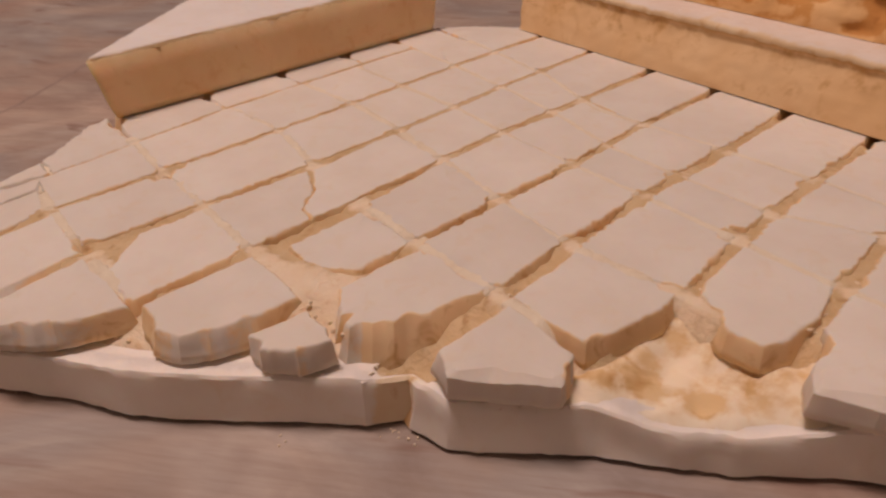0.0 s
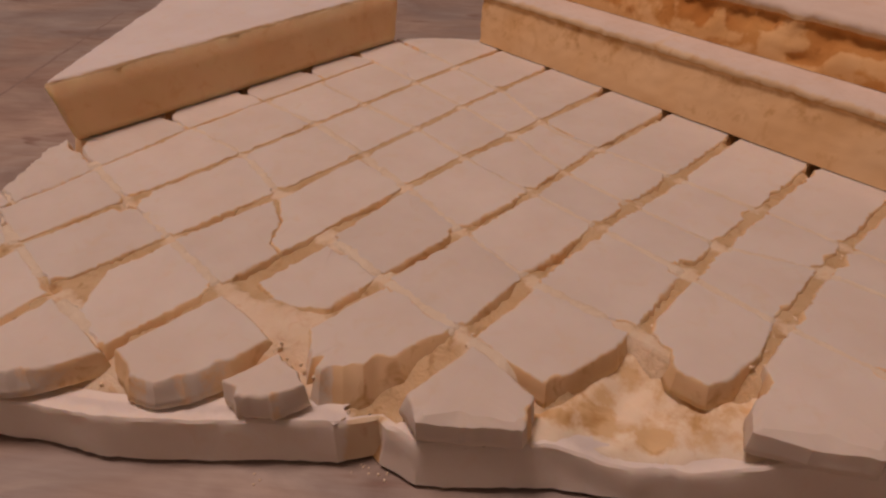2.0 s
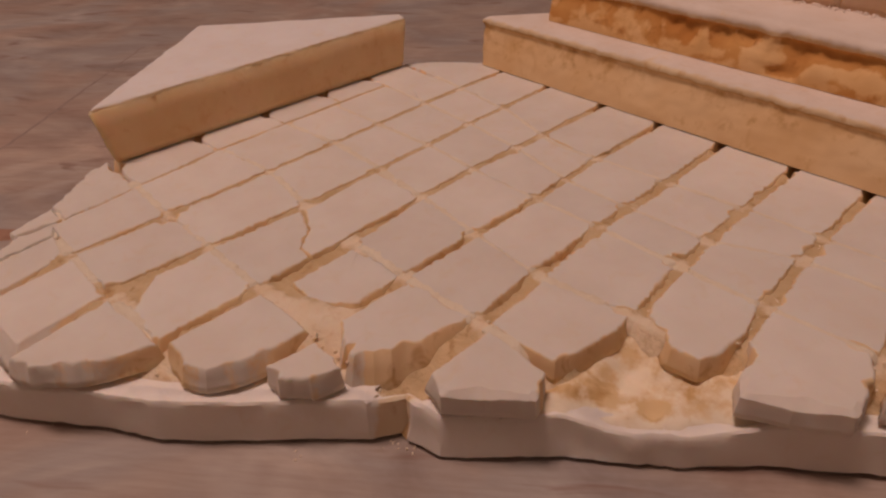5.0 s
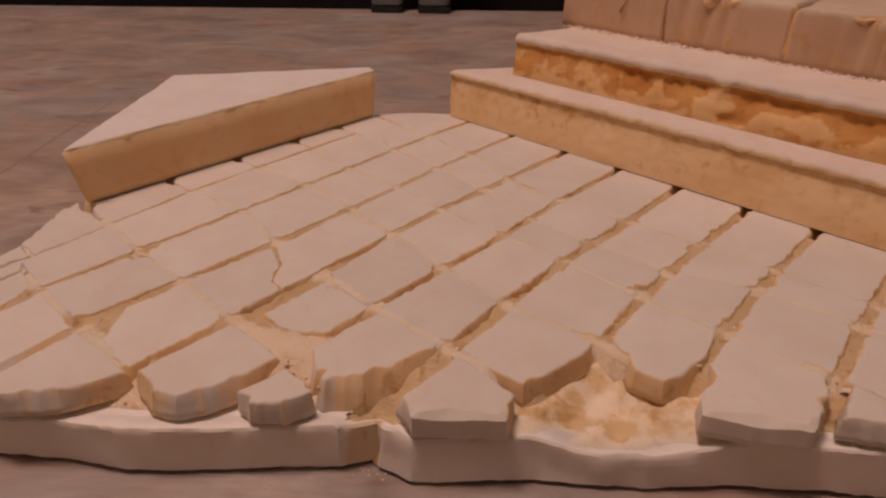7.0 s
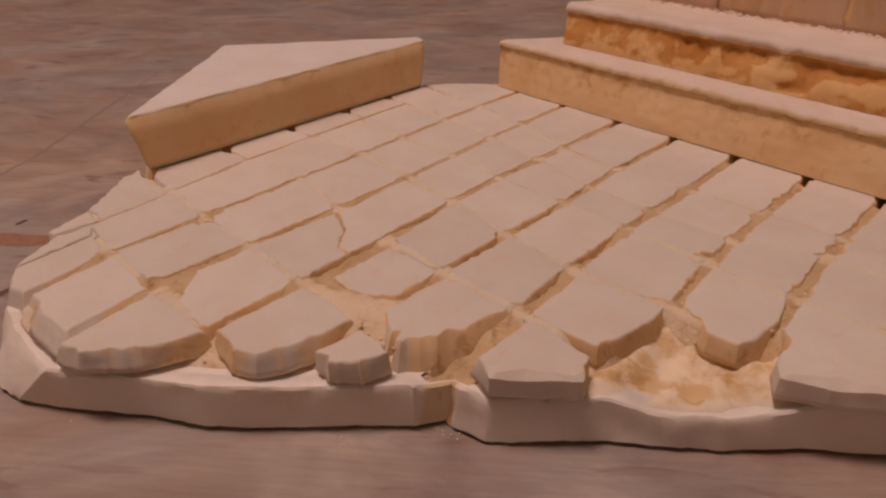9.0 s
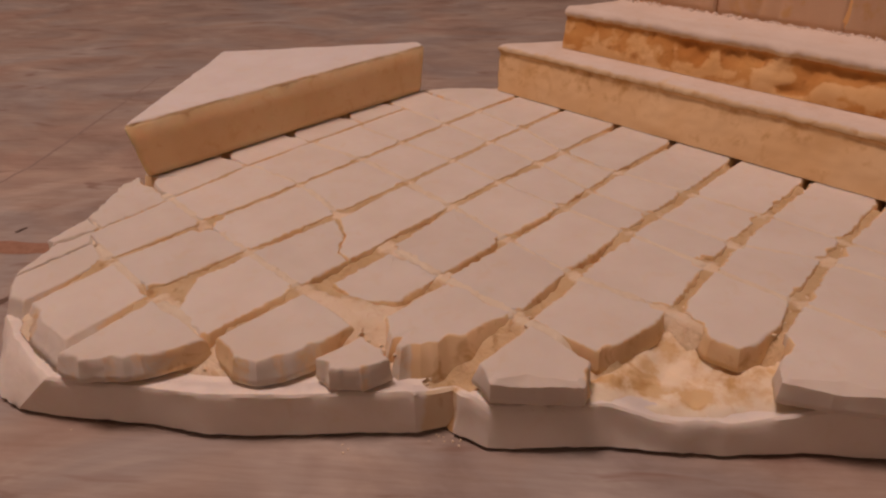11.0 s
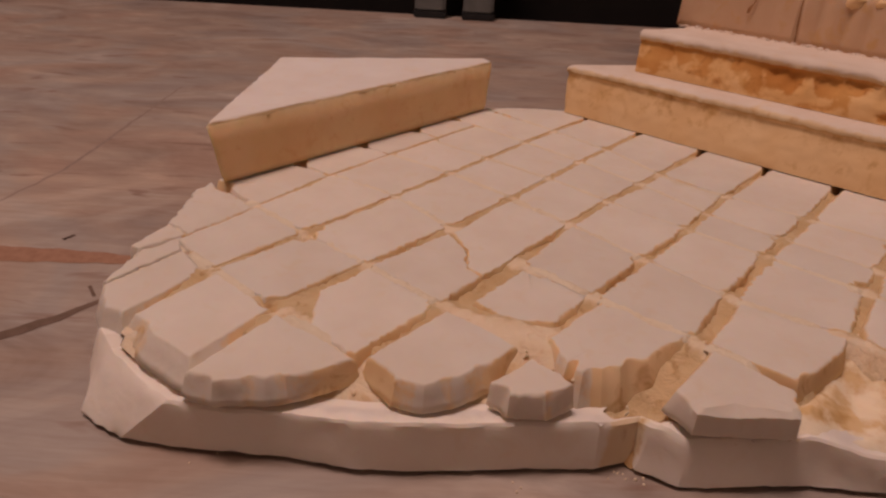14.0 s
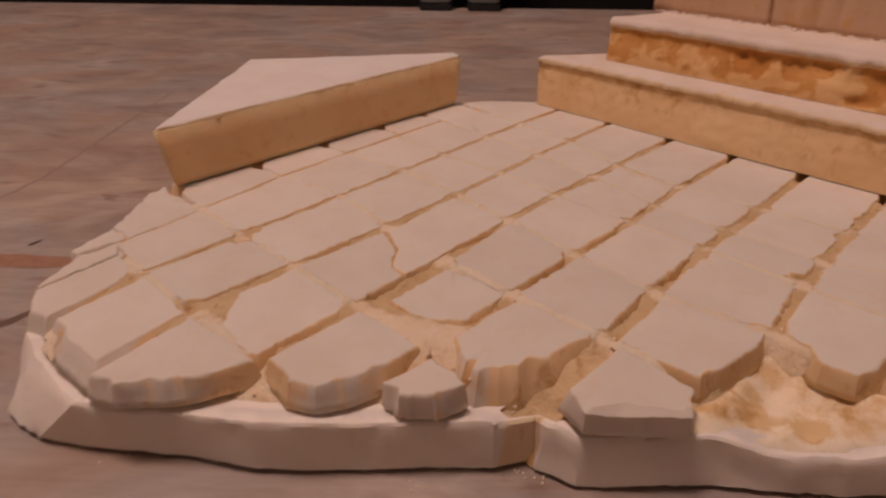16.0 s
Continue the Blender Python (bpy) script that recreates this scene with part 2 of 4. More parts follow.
def untangle(ring, mid):
    """A closed ring whose sides cross or turn back as seen from mid, pulled straight where they do."""
    n = len(ring)
    for _ in range(12):
        bad = set()
        for i in range(n):
            a, b = ring[i], ring[(i + 1) % n]
            if (a - mid).cross(b - mid) <= 0:
                bad.update(q % n for q in range(i - 2, i + 4))
            for k in range(i + 2, min(i + 14, n + i - 1)):
                c, d = ring[k % n], ring[(k + 1) % n]
                if (b - a).cross(c - a) * (b - a).cross(d - a) < 0 and (d - c).cross(a - c) * (d - c).cross(b - c) < 0:
                    bad.update(q % n for q in range(i, k + 2))
        if not bad:
            break
        ring = [(ring[i - 1] + ring[i] + ring[(i + 1) % n]) / 3 if i in bad else p for i, p in enumerate(ring)]
    return ring


def block(poly, top, bottom, seed, step=2.0, rough=0.2, round_off=0.8, flare=0.8, tilt=0.0, lumps=0.6, chips=1.0, outer=None, tuck=0.0, shear=None, skin_rows=2, dents=(), pale=None, scoop=0.0, wear=None):
    """A worn block of carved foam, skin on top and bare inner foam on its sides; millimetres in, metres out.
    Its edges are chipped unevenly, and its sides lean outwards by flare and are cut in facets scoop deep."""
    rng = random.Random(seed)
    if area(poly) < 0:
        poly = poly[::-1]
    ring = resample(poly, step, rough, seed)
    mid = sum(ring, Vector((0, 0))) / len(ring)
    gx, gy = rng.gauss(0, tilt), rng.gauss(0, tilt)
    n, h, odd = len(ring), top - bottom, seed * 1.37
    corners = [i for i, p in enumerate(ring) if min((Vector(q) - p).length for q in poly) < 1e-6]
    cut, sway = facets(ring, corners, seed, 9.0, 20.0, scoop) if scoop else ([0.0] * n, [0.0] * n)
    worn = [round_off * (0.55 + chips * 2.6 * max(0.0, noise.noise((p.x * 0.12 + odd, p.y * 0.12, 3.3)) - 0.12) + chips * 2.2 * max(0.0, noise.noise((p.x * 0.36, p.y * 0.36 + odd, 7.1)) - 0.12)) for p in ring]
    for _ in range(2):
        worn = [min(1.5 * max(1.0, round_off), sum(worn[(i + k) % n] for k in range(-2, 3)) / 5) for i in range(n)]
    if pale:
        worn = [w * (0.3 if pale(p) < 0.2 else 1.0) for w, p in zip(worn, ring)]
    # inner corners of an outline keep a tight edge, so that it does not fold over
    for k in range(len(poly)):
        a, b, c = Vector(poly[k - 1]), Vector(poly[k]), Vector(poly[(k + 1) % len(poly)])
        if (b - a).cross(c - b) < -0.5:
            worn = [w * (0.25 if (p - b).length < 3.5 else 1.0) for w, p in zip(worn, ring)]
    reach = [min(1.0, max(0.0, (17 - edge_distance(p, outer)) / 5)) if outer else 1.0 for p in ring]
    if wear:
        worn = [w * wear(p) for w, p in zip(worn, ring)]
    bm = bmesh.new()
    raw = bm.verts.layers.float.new("raw")
    rows = []
    # inset and drop as shares of the local wear, then outward lean and height as shares of the side
    for a, d, lean, low, amp in ((1.7, 0.0, 0, 0, 0.35), (0.95, 0.06, 0, 0, 0.5), (0.42, 0.3, 0, 0, 0.6), (0.1, 0.8, 0, 0, 0.7), (0, 1.35, 0.12, 0.0, 0.9), (0, 1.2, 0.4, 0.36, 1), (0, 0.8, 0.7, 0.62, 1), (0, 0.3, 1, 0.86, 0.8), (0, 0, 1, 1, 0.4)):
        placed = []
        for i, (p, q, w) in enumerate(zip(ring, inset(ring, 1.0), worn)):
            way = q - p
            last = low == 1
            inward = (mid - p).normalized()
            c = p + (inward if inward.dot(way) > 0.35 else way) * a * w * 0.9 + way * ((tuck if last else 0) - flare * lean)
            slope = wear and wear(p) > 1.5
            z = top - min((SLOPED.get(d, d) if slope else d) * w, h * 0.45) * (1 - low) - h * low
            c += way * lumps * amp * fractal(p.x, p.y, z, odd)
            c += way * (cut[i] * (1 - 0.85 * low) - scoop * 0.7 * sway[i] * lean) * reach[i]
            if shear:
                c += shear(p, (top - z) / h)
            lift = ((p.x - mid.x) * gx + (p.y - mid.y) * gy) * (1 - low)
            bare = 0.0
            for dx, dy, r in dents:
                hit = max(0.0, 1 - math.hypot(p.x - dx, p.y - dy) / r)
                hit = hit * hit * (3 - 2 * hit)
                c += (mid - p).normalized() * r * (0.45 if dy > -190 else 0.35) * hit * (1 - 0.85 * low)
                bare = max(bare, (2.2 if dy > -190 else 0.42) * hit)
            placed.append((c, z + lift, bare, p))
        row = []
        for c, (_, z, bare, p) in zip(untangle([c for c, *_ in placed], mid) if len(rows) < 4 else [c for c, *_ in placed], placed):
            v = bm.verts.new((c.x * MM, c.y * MM, z * MM))
            v[raw] = min(1.0, max(0.0, (len(rows) - skin_rows + 1.5) / 3.0)) + (0.14 if len(rows) == skin_rows - 1 else 0)
            if outer:
                v[raw] *= min(1.0, max(0.0, (edge_distance(p, outer) - (3 if p.y > -215 else 10 if p.x < 84 else -2)) / 16))
            if pale:
                v[raw] *= pale(p)
            if rows:
                v[raw] = min(1.0, max(v[raw], bare))
            row.append(v)
        rows.append(row)
    hub = bm.verts.new((mid.x * MM, mid.y * MM, sum(v.co.z for v in rows[0]) / n))
    for i in range(n):
        bm.faces.new((hub, rows[0][i], rows[0][(i + 1) % n])).smooth = True
    for k in range(len(rows) - 1):
        for i in range(n):
            f = bm.faces.new((rows[k][i], rows[k][(i + 1) % n], rows[k + 1][(i + 1) % n], rows[k + 1][i]))
            f.smooth = True
    bm.faces.new(rows[-1][::-1])
    for i in range(n):
        if i in corners and scoop:
            for k in range(3, len(rows) - 1):
                bm.edges.get((rows[k][i], rows[k + 1][i])).smooth = False
        if wear and wear(ring[i]) > 1.5:
            bm.edges.get((rows[4][i], rows[4][(i + 1) % n])).smooth = False
            bm.edges.get((rows[0][i], rows[0][(i + 1) % n])).smooth = False
    return bm


def box(x0, y0, z0, x1, y1, z1, bevel=0.0):
    bm = bmesh.new()
    bmesh.ops.create_cube(bm, size=1, matrix=Matrix.LocRotScale(((x0 + x1) / 2, (y0 + y1) / 2, (z0 + z1) / 2), None, (x1 - x0, y1 - y0, z1 - z0)))
    if bevel:
        bmesh.ops.bevel(bm, geom=bm.edges, offset=bevel, segments=2, affect="EDGES")
    return bm


# setting -----------------------------------------------------------------
def sheet(poly, z0, z1):
    bm = bmesh.new()
    low = [bm.verts.new((x * MM, y * MM, z0 * MM)) for x, y in poly]
    high = [bm.verts.new((x * MM, y * MM, z1 * MM)) for x, y in poly]
    bm.faces.new(high), bm.faces.new(low[::-1])
    for i in range(len(poly)):
        bm.faces.new((low[i], low[(i + 1) % len(poly)], high[(i + 1) % len(poly)], high[i]))
    return bm


# axes of the board: u runs with the grain, v away from the viewer
U, V = Vector((0.769, 0.639)), Vector((-0.639, 0.769))
FAR, LEG_V, LEG_U = 396.0, 377.0, (-89.0, -40.0)


def board(u, v):
    return U * u + V * v


ply = part("floor", sheet([board(-1500, -1100), board(1500, -1100), board(1500, FAR), board(-1500, FAR)], -18, 0), PLY)
tagged(ply, "bare sanded plywood board with reddish grain and stains", "floor", kind="structure")
under = part("ground", box(-3, -3, -0.30, 3, 3, -0.018), CONCRETE)
tagged(under, "dark concrete ground under the plywood board", "floor", kind="structure")
# unseen walls and ceiling, added to enclose the board and bounce the lamp's light
for name, args in (("wall_north", (-3, 3, -0.3, 3, 3.1, 2.4)), ("wall_south", (-3, -3.1, -0.3, 3, -3, 2.4)), ("wall_east", (3, -3.1, -0.3, 3.1, 3.1, 2.4)), ("wall_west", (-3.1, -3.1, -0.3, -3, 3.1, 2.4))):
    tagged(part(name, box(*args), PAINT), "unseen plain cream wall added to close the room and bounce light", "wall", kind="structure")
tagged(part("ceiling", box(-3.1, -3.1, 2.4, 3.1, 3.1, 2.5), PAINT), "unseen plain cream ceiling added to close the room and bounce light", "ceiling", kind="structure")


def strip(points, width, z, height, mat, name, parent, label):
    """A thin tapering strip let into the board."""
    bm = bmesh.new()
    line = resample(points, 6, 0.35, 5, closed=False)
    left, right = [], []
    for i, p in enumerate(line):
        d = line[min(i + 1, len(line) - 1)] - line[max(i - 1, 0)]
        s = Vector((-d.y, d.x)).normalized()
        f = i / (len(line) - 1)
        w = width * (0.35 + 0.65 * math.sin(math.pi * min(max(f, 0.08), 0.92)))
        left.append(bm.verts.new(((p + s * w / 2).x * MM, (p + s * w / 2).y * MM, (z + height) * MM)))
        right.append(bm.verts.new(((p - s * w / 2).x * MM, (p - s * w / 2).y * MM, (z + height) * MM)))
    for i in range(len(line) - 1):
        bm.faces.new((right[i], right[i + 1], left[i + 1], left[i]))
    return part(name, bm, mat, parent, label)


strip([(-8, -208), (-34, -230), (-62, -254), (-100, -284)], 11, 0, 0.12, PATCH, "grain_streak", ply, "reddish brown grain streak in the plywood")
strip([(3, -236), (4, -250), (2, -266), (0, -285)], 5.0, 0, 0.12, SPLIT, "crack", ply, "dark split in the plywood")
strip([(-9, -234), (-1, -236)], 2.2, 0, 0.14, SPLIT, "crack", ply, "dark split in the plywood")
strip([(-49, -226), (-50, -221)], 3.4, 0, 0.12, SHADE_KNOT, "knot", ply, "small dark knot in the plywood")
strip([(-92, -250), (-106, -222), (-119, -196), (-170, -134), (-215, -80)], 1.8, 0, 0.12, SEAM, "seam", ply, "thin dark joint line in the plywood")


# carved floor slab ---------------------------------------------------------
TOP, BED = 24.0, 15.2
SLAB = [(-14, -30), (-60, -100), (-12, -176), (-10, -191), (0, -201), (9, -212), (18, -229), (30, -244), (40, -254), (47, -260.5), (54.5, -265.5), (70.6, -262.8), (91, -249), (103, -239), (121.5, -227.5),
        (132, -217.5), (145, -204), (160.4, -188.4), (162.2, -187), (164.6, -182.6), (167.2, -177.6), (169.0, -179.8), (179.8, -177.2), (192, -166), (203, -153.5), (217, -143.5), (229, -133), (241, -120), (260, -104.5),
        (285, -86), (320, -66), (320, 110), (30, 110), (24, 6), (14, -3), (3, -14)]
# where the upper rim of the broken edge stands in from, or over, its foot
RIM = {(30, -244): (32, -242.5), (40, -254): (41.5, -250.5), (47, -260.5): (46.5, -253.6), (54.5, -265.5): (57, -255.5), (70.6, -262.8): (82.5, -254.6), (91, -249): (95.5, -245.2), (103, -239): (105.5, -237.6),
       (169.0, -179.8): (170.6, -177.4), (179.8, -177.2): (179.4, -175.2), (192, -166): (190.6, -164.6), (203, -153.5): (201.6, -152.4), (121.5, -227.5): (121, -227.2), (132, -217.5): (131, -218), (145, -204): (144, -204.5)}
slab = new("carved_slab")
tagged(slab, "cream foam slab carved into worn paving blocks, with a broken edge", "diorama base")


def base_top(x, y):
    """Height of the broken lower layer's upper side."""
    z = 15.4 + 0.7 * noise.noise((x * 0.08, y * 0.08, 2.2))
    f = max(0.0, 1 - abs(x - 221) / 22)
    z -= 3.6 * min(1, 1.6 * f) * (y < -105)
    z -= 0.4 * max(0.0, 1 - abs(x - 90) / 16) * (y < -225)
    z -= 0.8 * min(1.0, max(0.0, (x - 174) / 3)) * (x < 199) * (y < -148)
    split = min(1.0, max(0.0, 2.0 * (1 - math.hypot((x - 165.6) * 0.9 - (y + 178) * 0.3, (y + 176) * 0.45) / 5.4)))
    z -= 1.2 * split * (y < -160)
    return z + (2.6 * max(0.0, 1 - abs(x - 46) / 16) + 1.3 * noise.noise((x * 0.3, y * 0.3, 4.4)) + 0.8 * noise.noise((x * 0.8, y * 0.8, 4.9))) * (y < -238 and x < 78)


def base_mesh():
    foot = SLAB[::-1] if area(SLAB) < 0 else SLAB
    inner = inset([Vector(p) for p in foot], 1.1)
    ring, rim = [], []
    rng = random.Random(3)
    for i, p in enumerate(foot):
        q = foot[(i + 1) % len(foot)]
        a, b = Vector(p), Vector(q)
        c, e = Vector(RIM.get(p, inner[i])), Vector(RIM.get(q, inner[(i + 1) % len(foot)]))
        k = max(1, round((b - a).length / 2.4))
        side = Vector((a.y - b.y, b.x - a.x)).normalized()
        for j in range(k):
            wob = side * (rng.gauss(0, 0.16) if j else 0)
            ring.append(a + (b - a) * j / k + wob)
            rim.append(c + (e - c) * j / k + wob)
    bm = bmesh.new()
    raw = bm.verts.layers.float.new("raw")
    rows = []
    out = [(p - q).normalized() for p, q in zip(inset(ring, 1.0), ring)]
    for k in range(8):
        f = (0, 0.05, 0.16, 0.36, 0.58, 0.80, 0.95, 1)[k]
        row = []
        for p, q, way in zip(rim, ring, out):
            c = p + (q - p) * f + way * (0.7, 0.15, 0, 0, 0, 0, 0.1, 0.8)[k]
            e = 0.4 * noise.noise((c.x * 0.2, c.y * 0.2, k * 0.7)) + 0.7 * noise.noise((c.x * 0.07, c.y * 0.07, 7 + k * 0.25)) + 0.22 * noise.noise((c.x * 0.6, c.y * 0.6, k * 1.1))
            if c.x < 72 and c.y < -236:
                e += 1.0 * noise.noise((c.x * 0.3, c.y * 0.3, 20 + k * 0.5)) + 0.5 * noise.noise((c.x * 0.8, c.y * 0.8, 24 + k * 0.9))
            c += way * e * (0.4 if k in (0, 7) else 1)
            z = base_top(p.x, p.y)
            gap = 0.7 + 1.1 * max(0.0, noise.noise((p.x * 0.06, p.y * 0.06, 12.0))) + 0.5 * abs(noise.noise((p.x * 0.4, p.y * 0.4, 13.0)))
            v = bm.verts.new((c.x * MM, c.y * MM, (gap + (z - gap) * (1 - f)) * MM))
            v[raw] = min(1.0, 2.2 * max(0.0, 1 - abs(c.x - 165.2) / 2.9)) if c.y < -160 else 0.0
            row.append(v)
        rows.append(row)
    n = len(ring)
    for k in range(7):
        for i in range(n):
            g = bm.faces.new((rows[k][i], rows[k][(i + 1) % n], rows[k + 1][(i + 1) % n], rows[k + 1][i]))
            g.smooth = True
    bm.faces.new(rows[-1][::-1])
    # upper side: a collar inside the rim, and a field of small squares
    collar = []
    for way, v in zip(out, rows[0]):
        c = Vector((v.co.x / MM, v.co.y / MM))
        c += way * min(4.5, max(0.7, 0.45 * math.hypot(c.x - 165.5, c.y + 178.5) - 1.0))
        collar.append(bm.verts.new((c.x * MM, c.y * MM, (base_top(c.x, c.y) - 0.05) * MM)))
    for i in range(n):
        bm.faces.new((rows[0][i], collar[i], collar[(i + 1) % n], rows[0][(i + 1) % n]))
    q, verts = 2.4, {}
    for a in range(144):
        for b in range(160):
            cx, cy = -64 + (a + 0.5) * q, -268 + (b + 0.5) * q
            if cx > 326 or cy > -80 and cx > 60 or not inside((cx, cy), SLAB):
                continue
            d = edge_distance((cx, cy), SLAB)
            if d < (1.0 if math.hypot(cx - 165.5, cy + 178.5) < 11 else 3.6) or d > 24 or math.hypot(cx - 165.6, cy + 174) < 9.5 or (200 < cx < 238 and d > 6 and cy < -100) or (cy < -236 and d < 15 and 24 < cx < 100):
                continue
            quad = []
            for c, e in ((a, b), (a + 1, b), (a + 1, b + 1), (a, b + 1)):
                if (c, e) not in verts:
                    x, y = -64 + c * q, -268 + e * q
                    verts[c, e] = bm.verts.new((x * MM, y * MM, (base_top(x, y) - 0.2) * MM))
                quad.append(verts[c, e])
            bm.faces.new(quad).smooth = True
    bm.normal_update()
    for e in bm.edges:
        if len(e.link_faces) == 2 and e.calc_face_angle(0) > 0.45:
            e.smooth = False
    return bm


base = part("base", base_mesh(), FRESH, slab, "rough broken lower layer of pale foam")
# dark sheet put in as the shade along the slab's foot
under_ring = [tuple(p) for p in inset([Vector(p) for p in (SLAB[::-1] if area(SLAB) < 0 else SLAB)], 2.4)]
part("underside", sheet(under_ring, 0.05, 1.9), SHADE_KNOT, slab, "dark sheet painting the shade under the slab's edge")

part("core", sheet([tuple(p) for p in inset([Vector(p) for p in (SLAB[::-1] if area(SLAB) < 0 else SLAB)], 5.5)], 1.0, 6.5), TORN, slab, "yellow inner foam")

# lines between the blocks: X of the long furrows at Y, Y of the cross joints at X
FURROWS = [
    ((0, -12), (-250, -10)),
    ((0, 8), (-90, 10), (-150, 13), (-200, 21), (-250, 26)),
    ((0, 38.5), (-60, 40), (-120, 43.5), (-180, 46), (-250, 48.5)),
    ((0, 69), (-50, 70), (-90, 73.5), (-150, 76.5), (-200, 76), (-250, 81)),
    ((0, 101), (-90, 101.2), (-125, 103.5), (-150, 107.5), (-200, 108), (-250, 113)),
    ((0, 130.6), (-50, 130.8), (-90, 134.3), (-150, 135), (-180, 136.5), (-250, 140)),
    ((0, 159.5), (-50, 161), (-90, 161.6), (-125, 164), (-150, 167), (-200, 168)),
    ((0, 189.6), (-60, 191), (-90, 193.5), (-120, 197.5), (-200, 201)),
    ((0, 217), (-50, 217.3), (-75, 220), (-120, 224), (-200, 228)),
    ((0, 246), (-60, 249.5), (-120, 257), (-200, 262)),
    ((0, 277), (-200, 290)),
    ((0, 312), (-200, 318)),
]
WIDTHS = [0.5, 1.2, 1.8, 2.1, 2.8, 2.7, 3.4, 3.2, 3.0, 3.4, 3.4, 1.0]
JOINTS = [
    ((0, 1), (300, -1)),
    ((0, -24), (50, -31), (75, -34), (110, -46), (190, -40), (220, -40), (300, -38)),
    ((0, -52), (45, -53.5), (75, -56), (105, -60), (135, -67), (190, -67.5), (220, -56), (300, -52)),
    ((0, -80), (12, -84), (75, -82), (112, -85.5), (160, -85), (218, -86), (300, -84)),
    ((0, -112), (45, -108), (80, -110), (110, -113.5), (135, -117), (165, -120), (196, -116), (300, -116)),
    ((0, -146), (25, -142.5), (50, -141), (76, -146), (103, -147), (136, -148.5), (170, -148.5), (300, -150)),
    ((0, -182), (40, -184), (110, -184.5), (150, -185), (300, -186)),
    ((0, -216), (45, -218.5), (75, -219), (110, -217.5), (150, -216), (300, -214)),
    ((0, -250), (300, -250)),
]
JOINT_GAP = 0.7


def along(line, q):
    for (a, va), (b, vb) in zip(line, line[1:]):
        if min(a, b) <= q <= max(a, b):
            return va + (vb - va) * (q - a) / (b - a)
    return line[0][1] if abs(q - line[0][0]) < abs(q - line[-1][0]) else line[-1][1]


def crossing(i, j):
    x = along(FURROWS[i], -100)
    for _ in range(6):
        y = along(JOINTS[j], x)
        x = along(FURROWS[i], y)
    return x, y


def cell(i, j):
    """The outline of the block between furrows i and i + 1 and joints j and j + 1."""
    a, b, g = WIDTHS[i] / 2, WIDTHS[i + 1] / 2, JOINT_GAP / 2
    p, q, r, s = crossing(i, j), crossing(i + 1, j), crossing(i + 1, j + 1), crossing(i, j + 1)
    quad = [Vector(c) for c in ((s[0] + a, s[1] + g), (r[0] - b, r[1] + g), (q[0] - b, q[1] - g), (p[0] + a, p[1] - g))]
    rng = random.Random(i * 17 + j * 5 + 2)
    out = []
    for k in range(4):
        before, c, after = quad[k - 1], quad[k], quad[(k + 1) % 4]
        u, v = (0.6, 0.6) if rng.random() < 0.5 else (rng.uniform(1, 4.5), rng.uniform(0.8, 3))
        out += [c + (before - c).normalized() * u, c + (after - c).normalized() * v]
    return [tuple(c) for c in out]


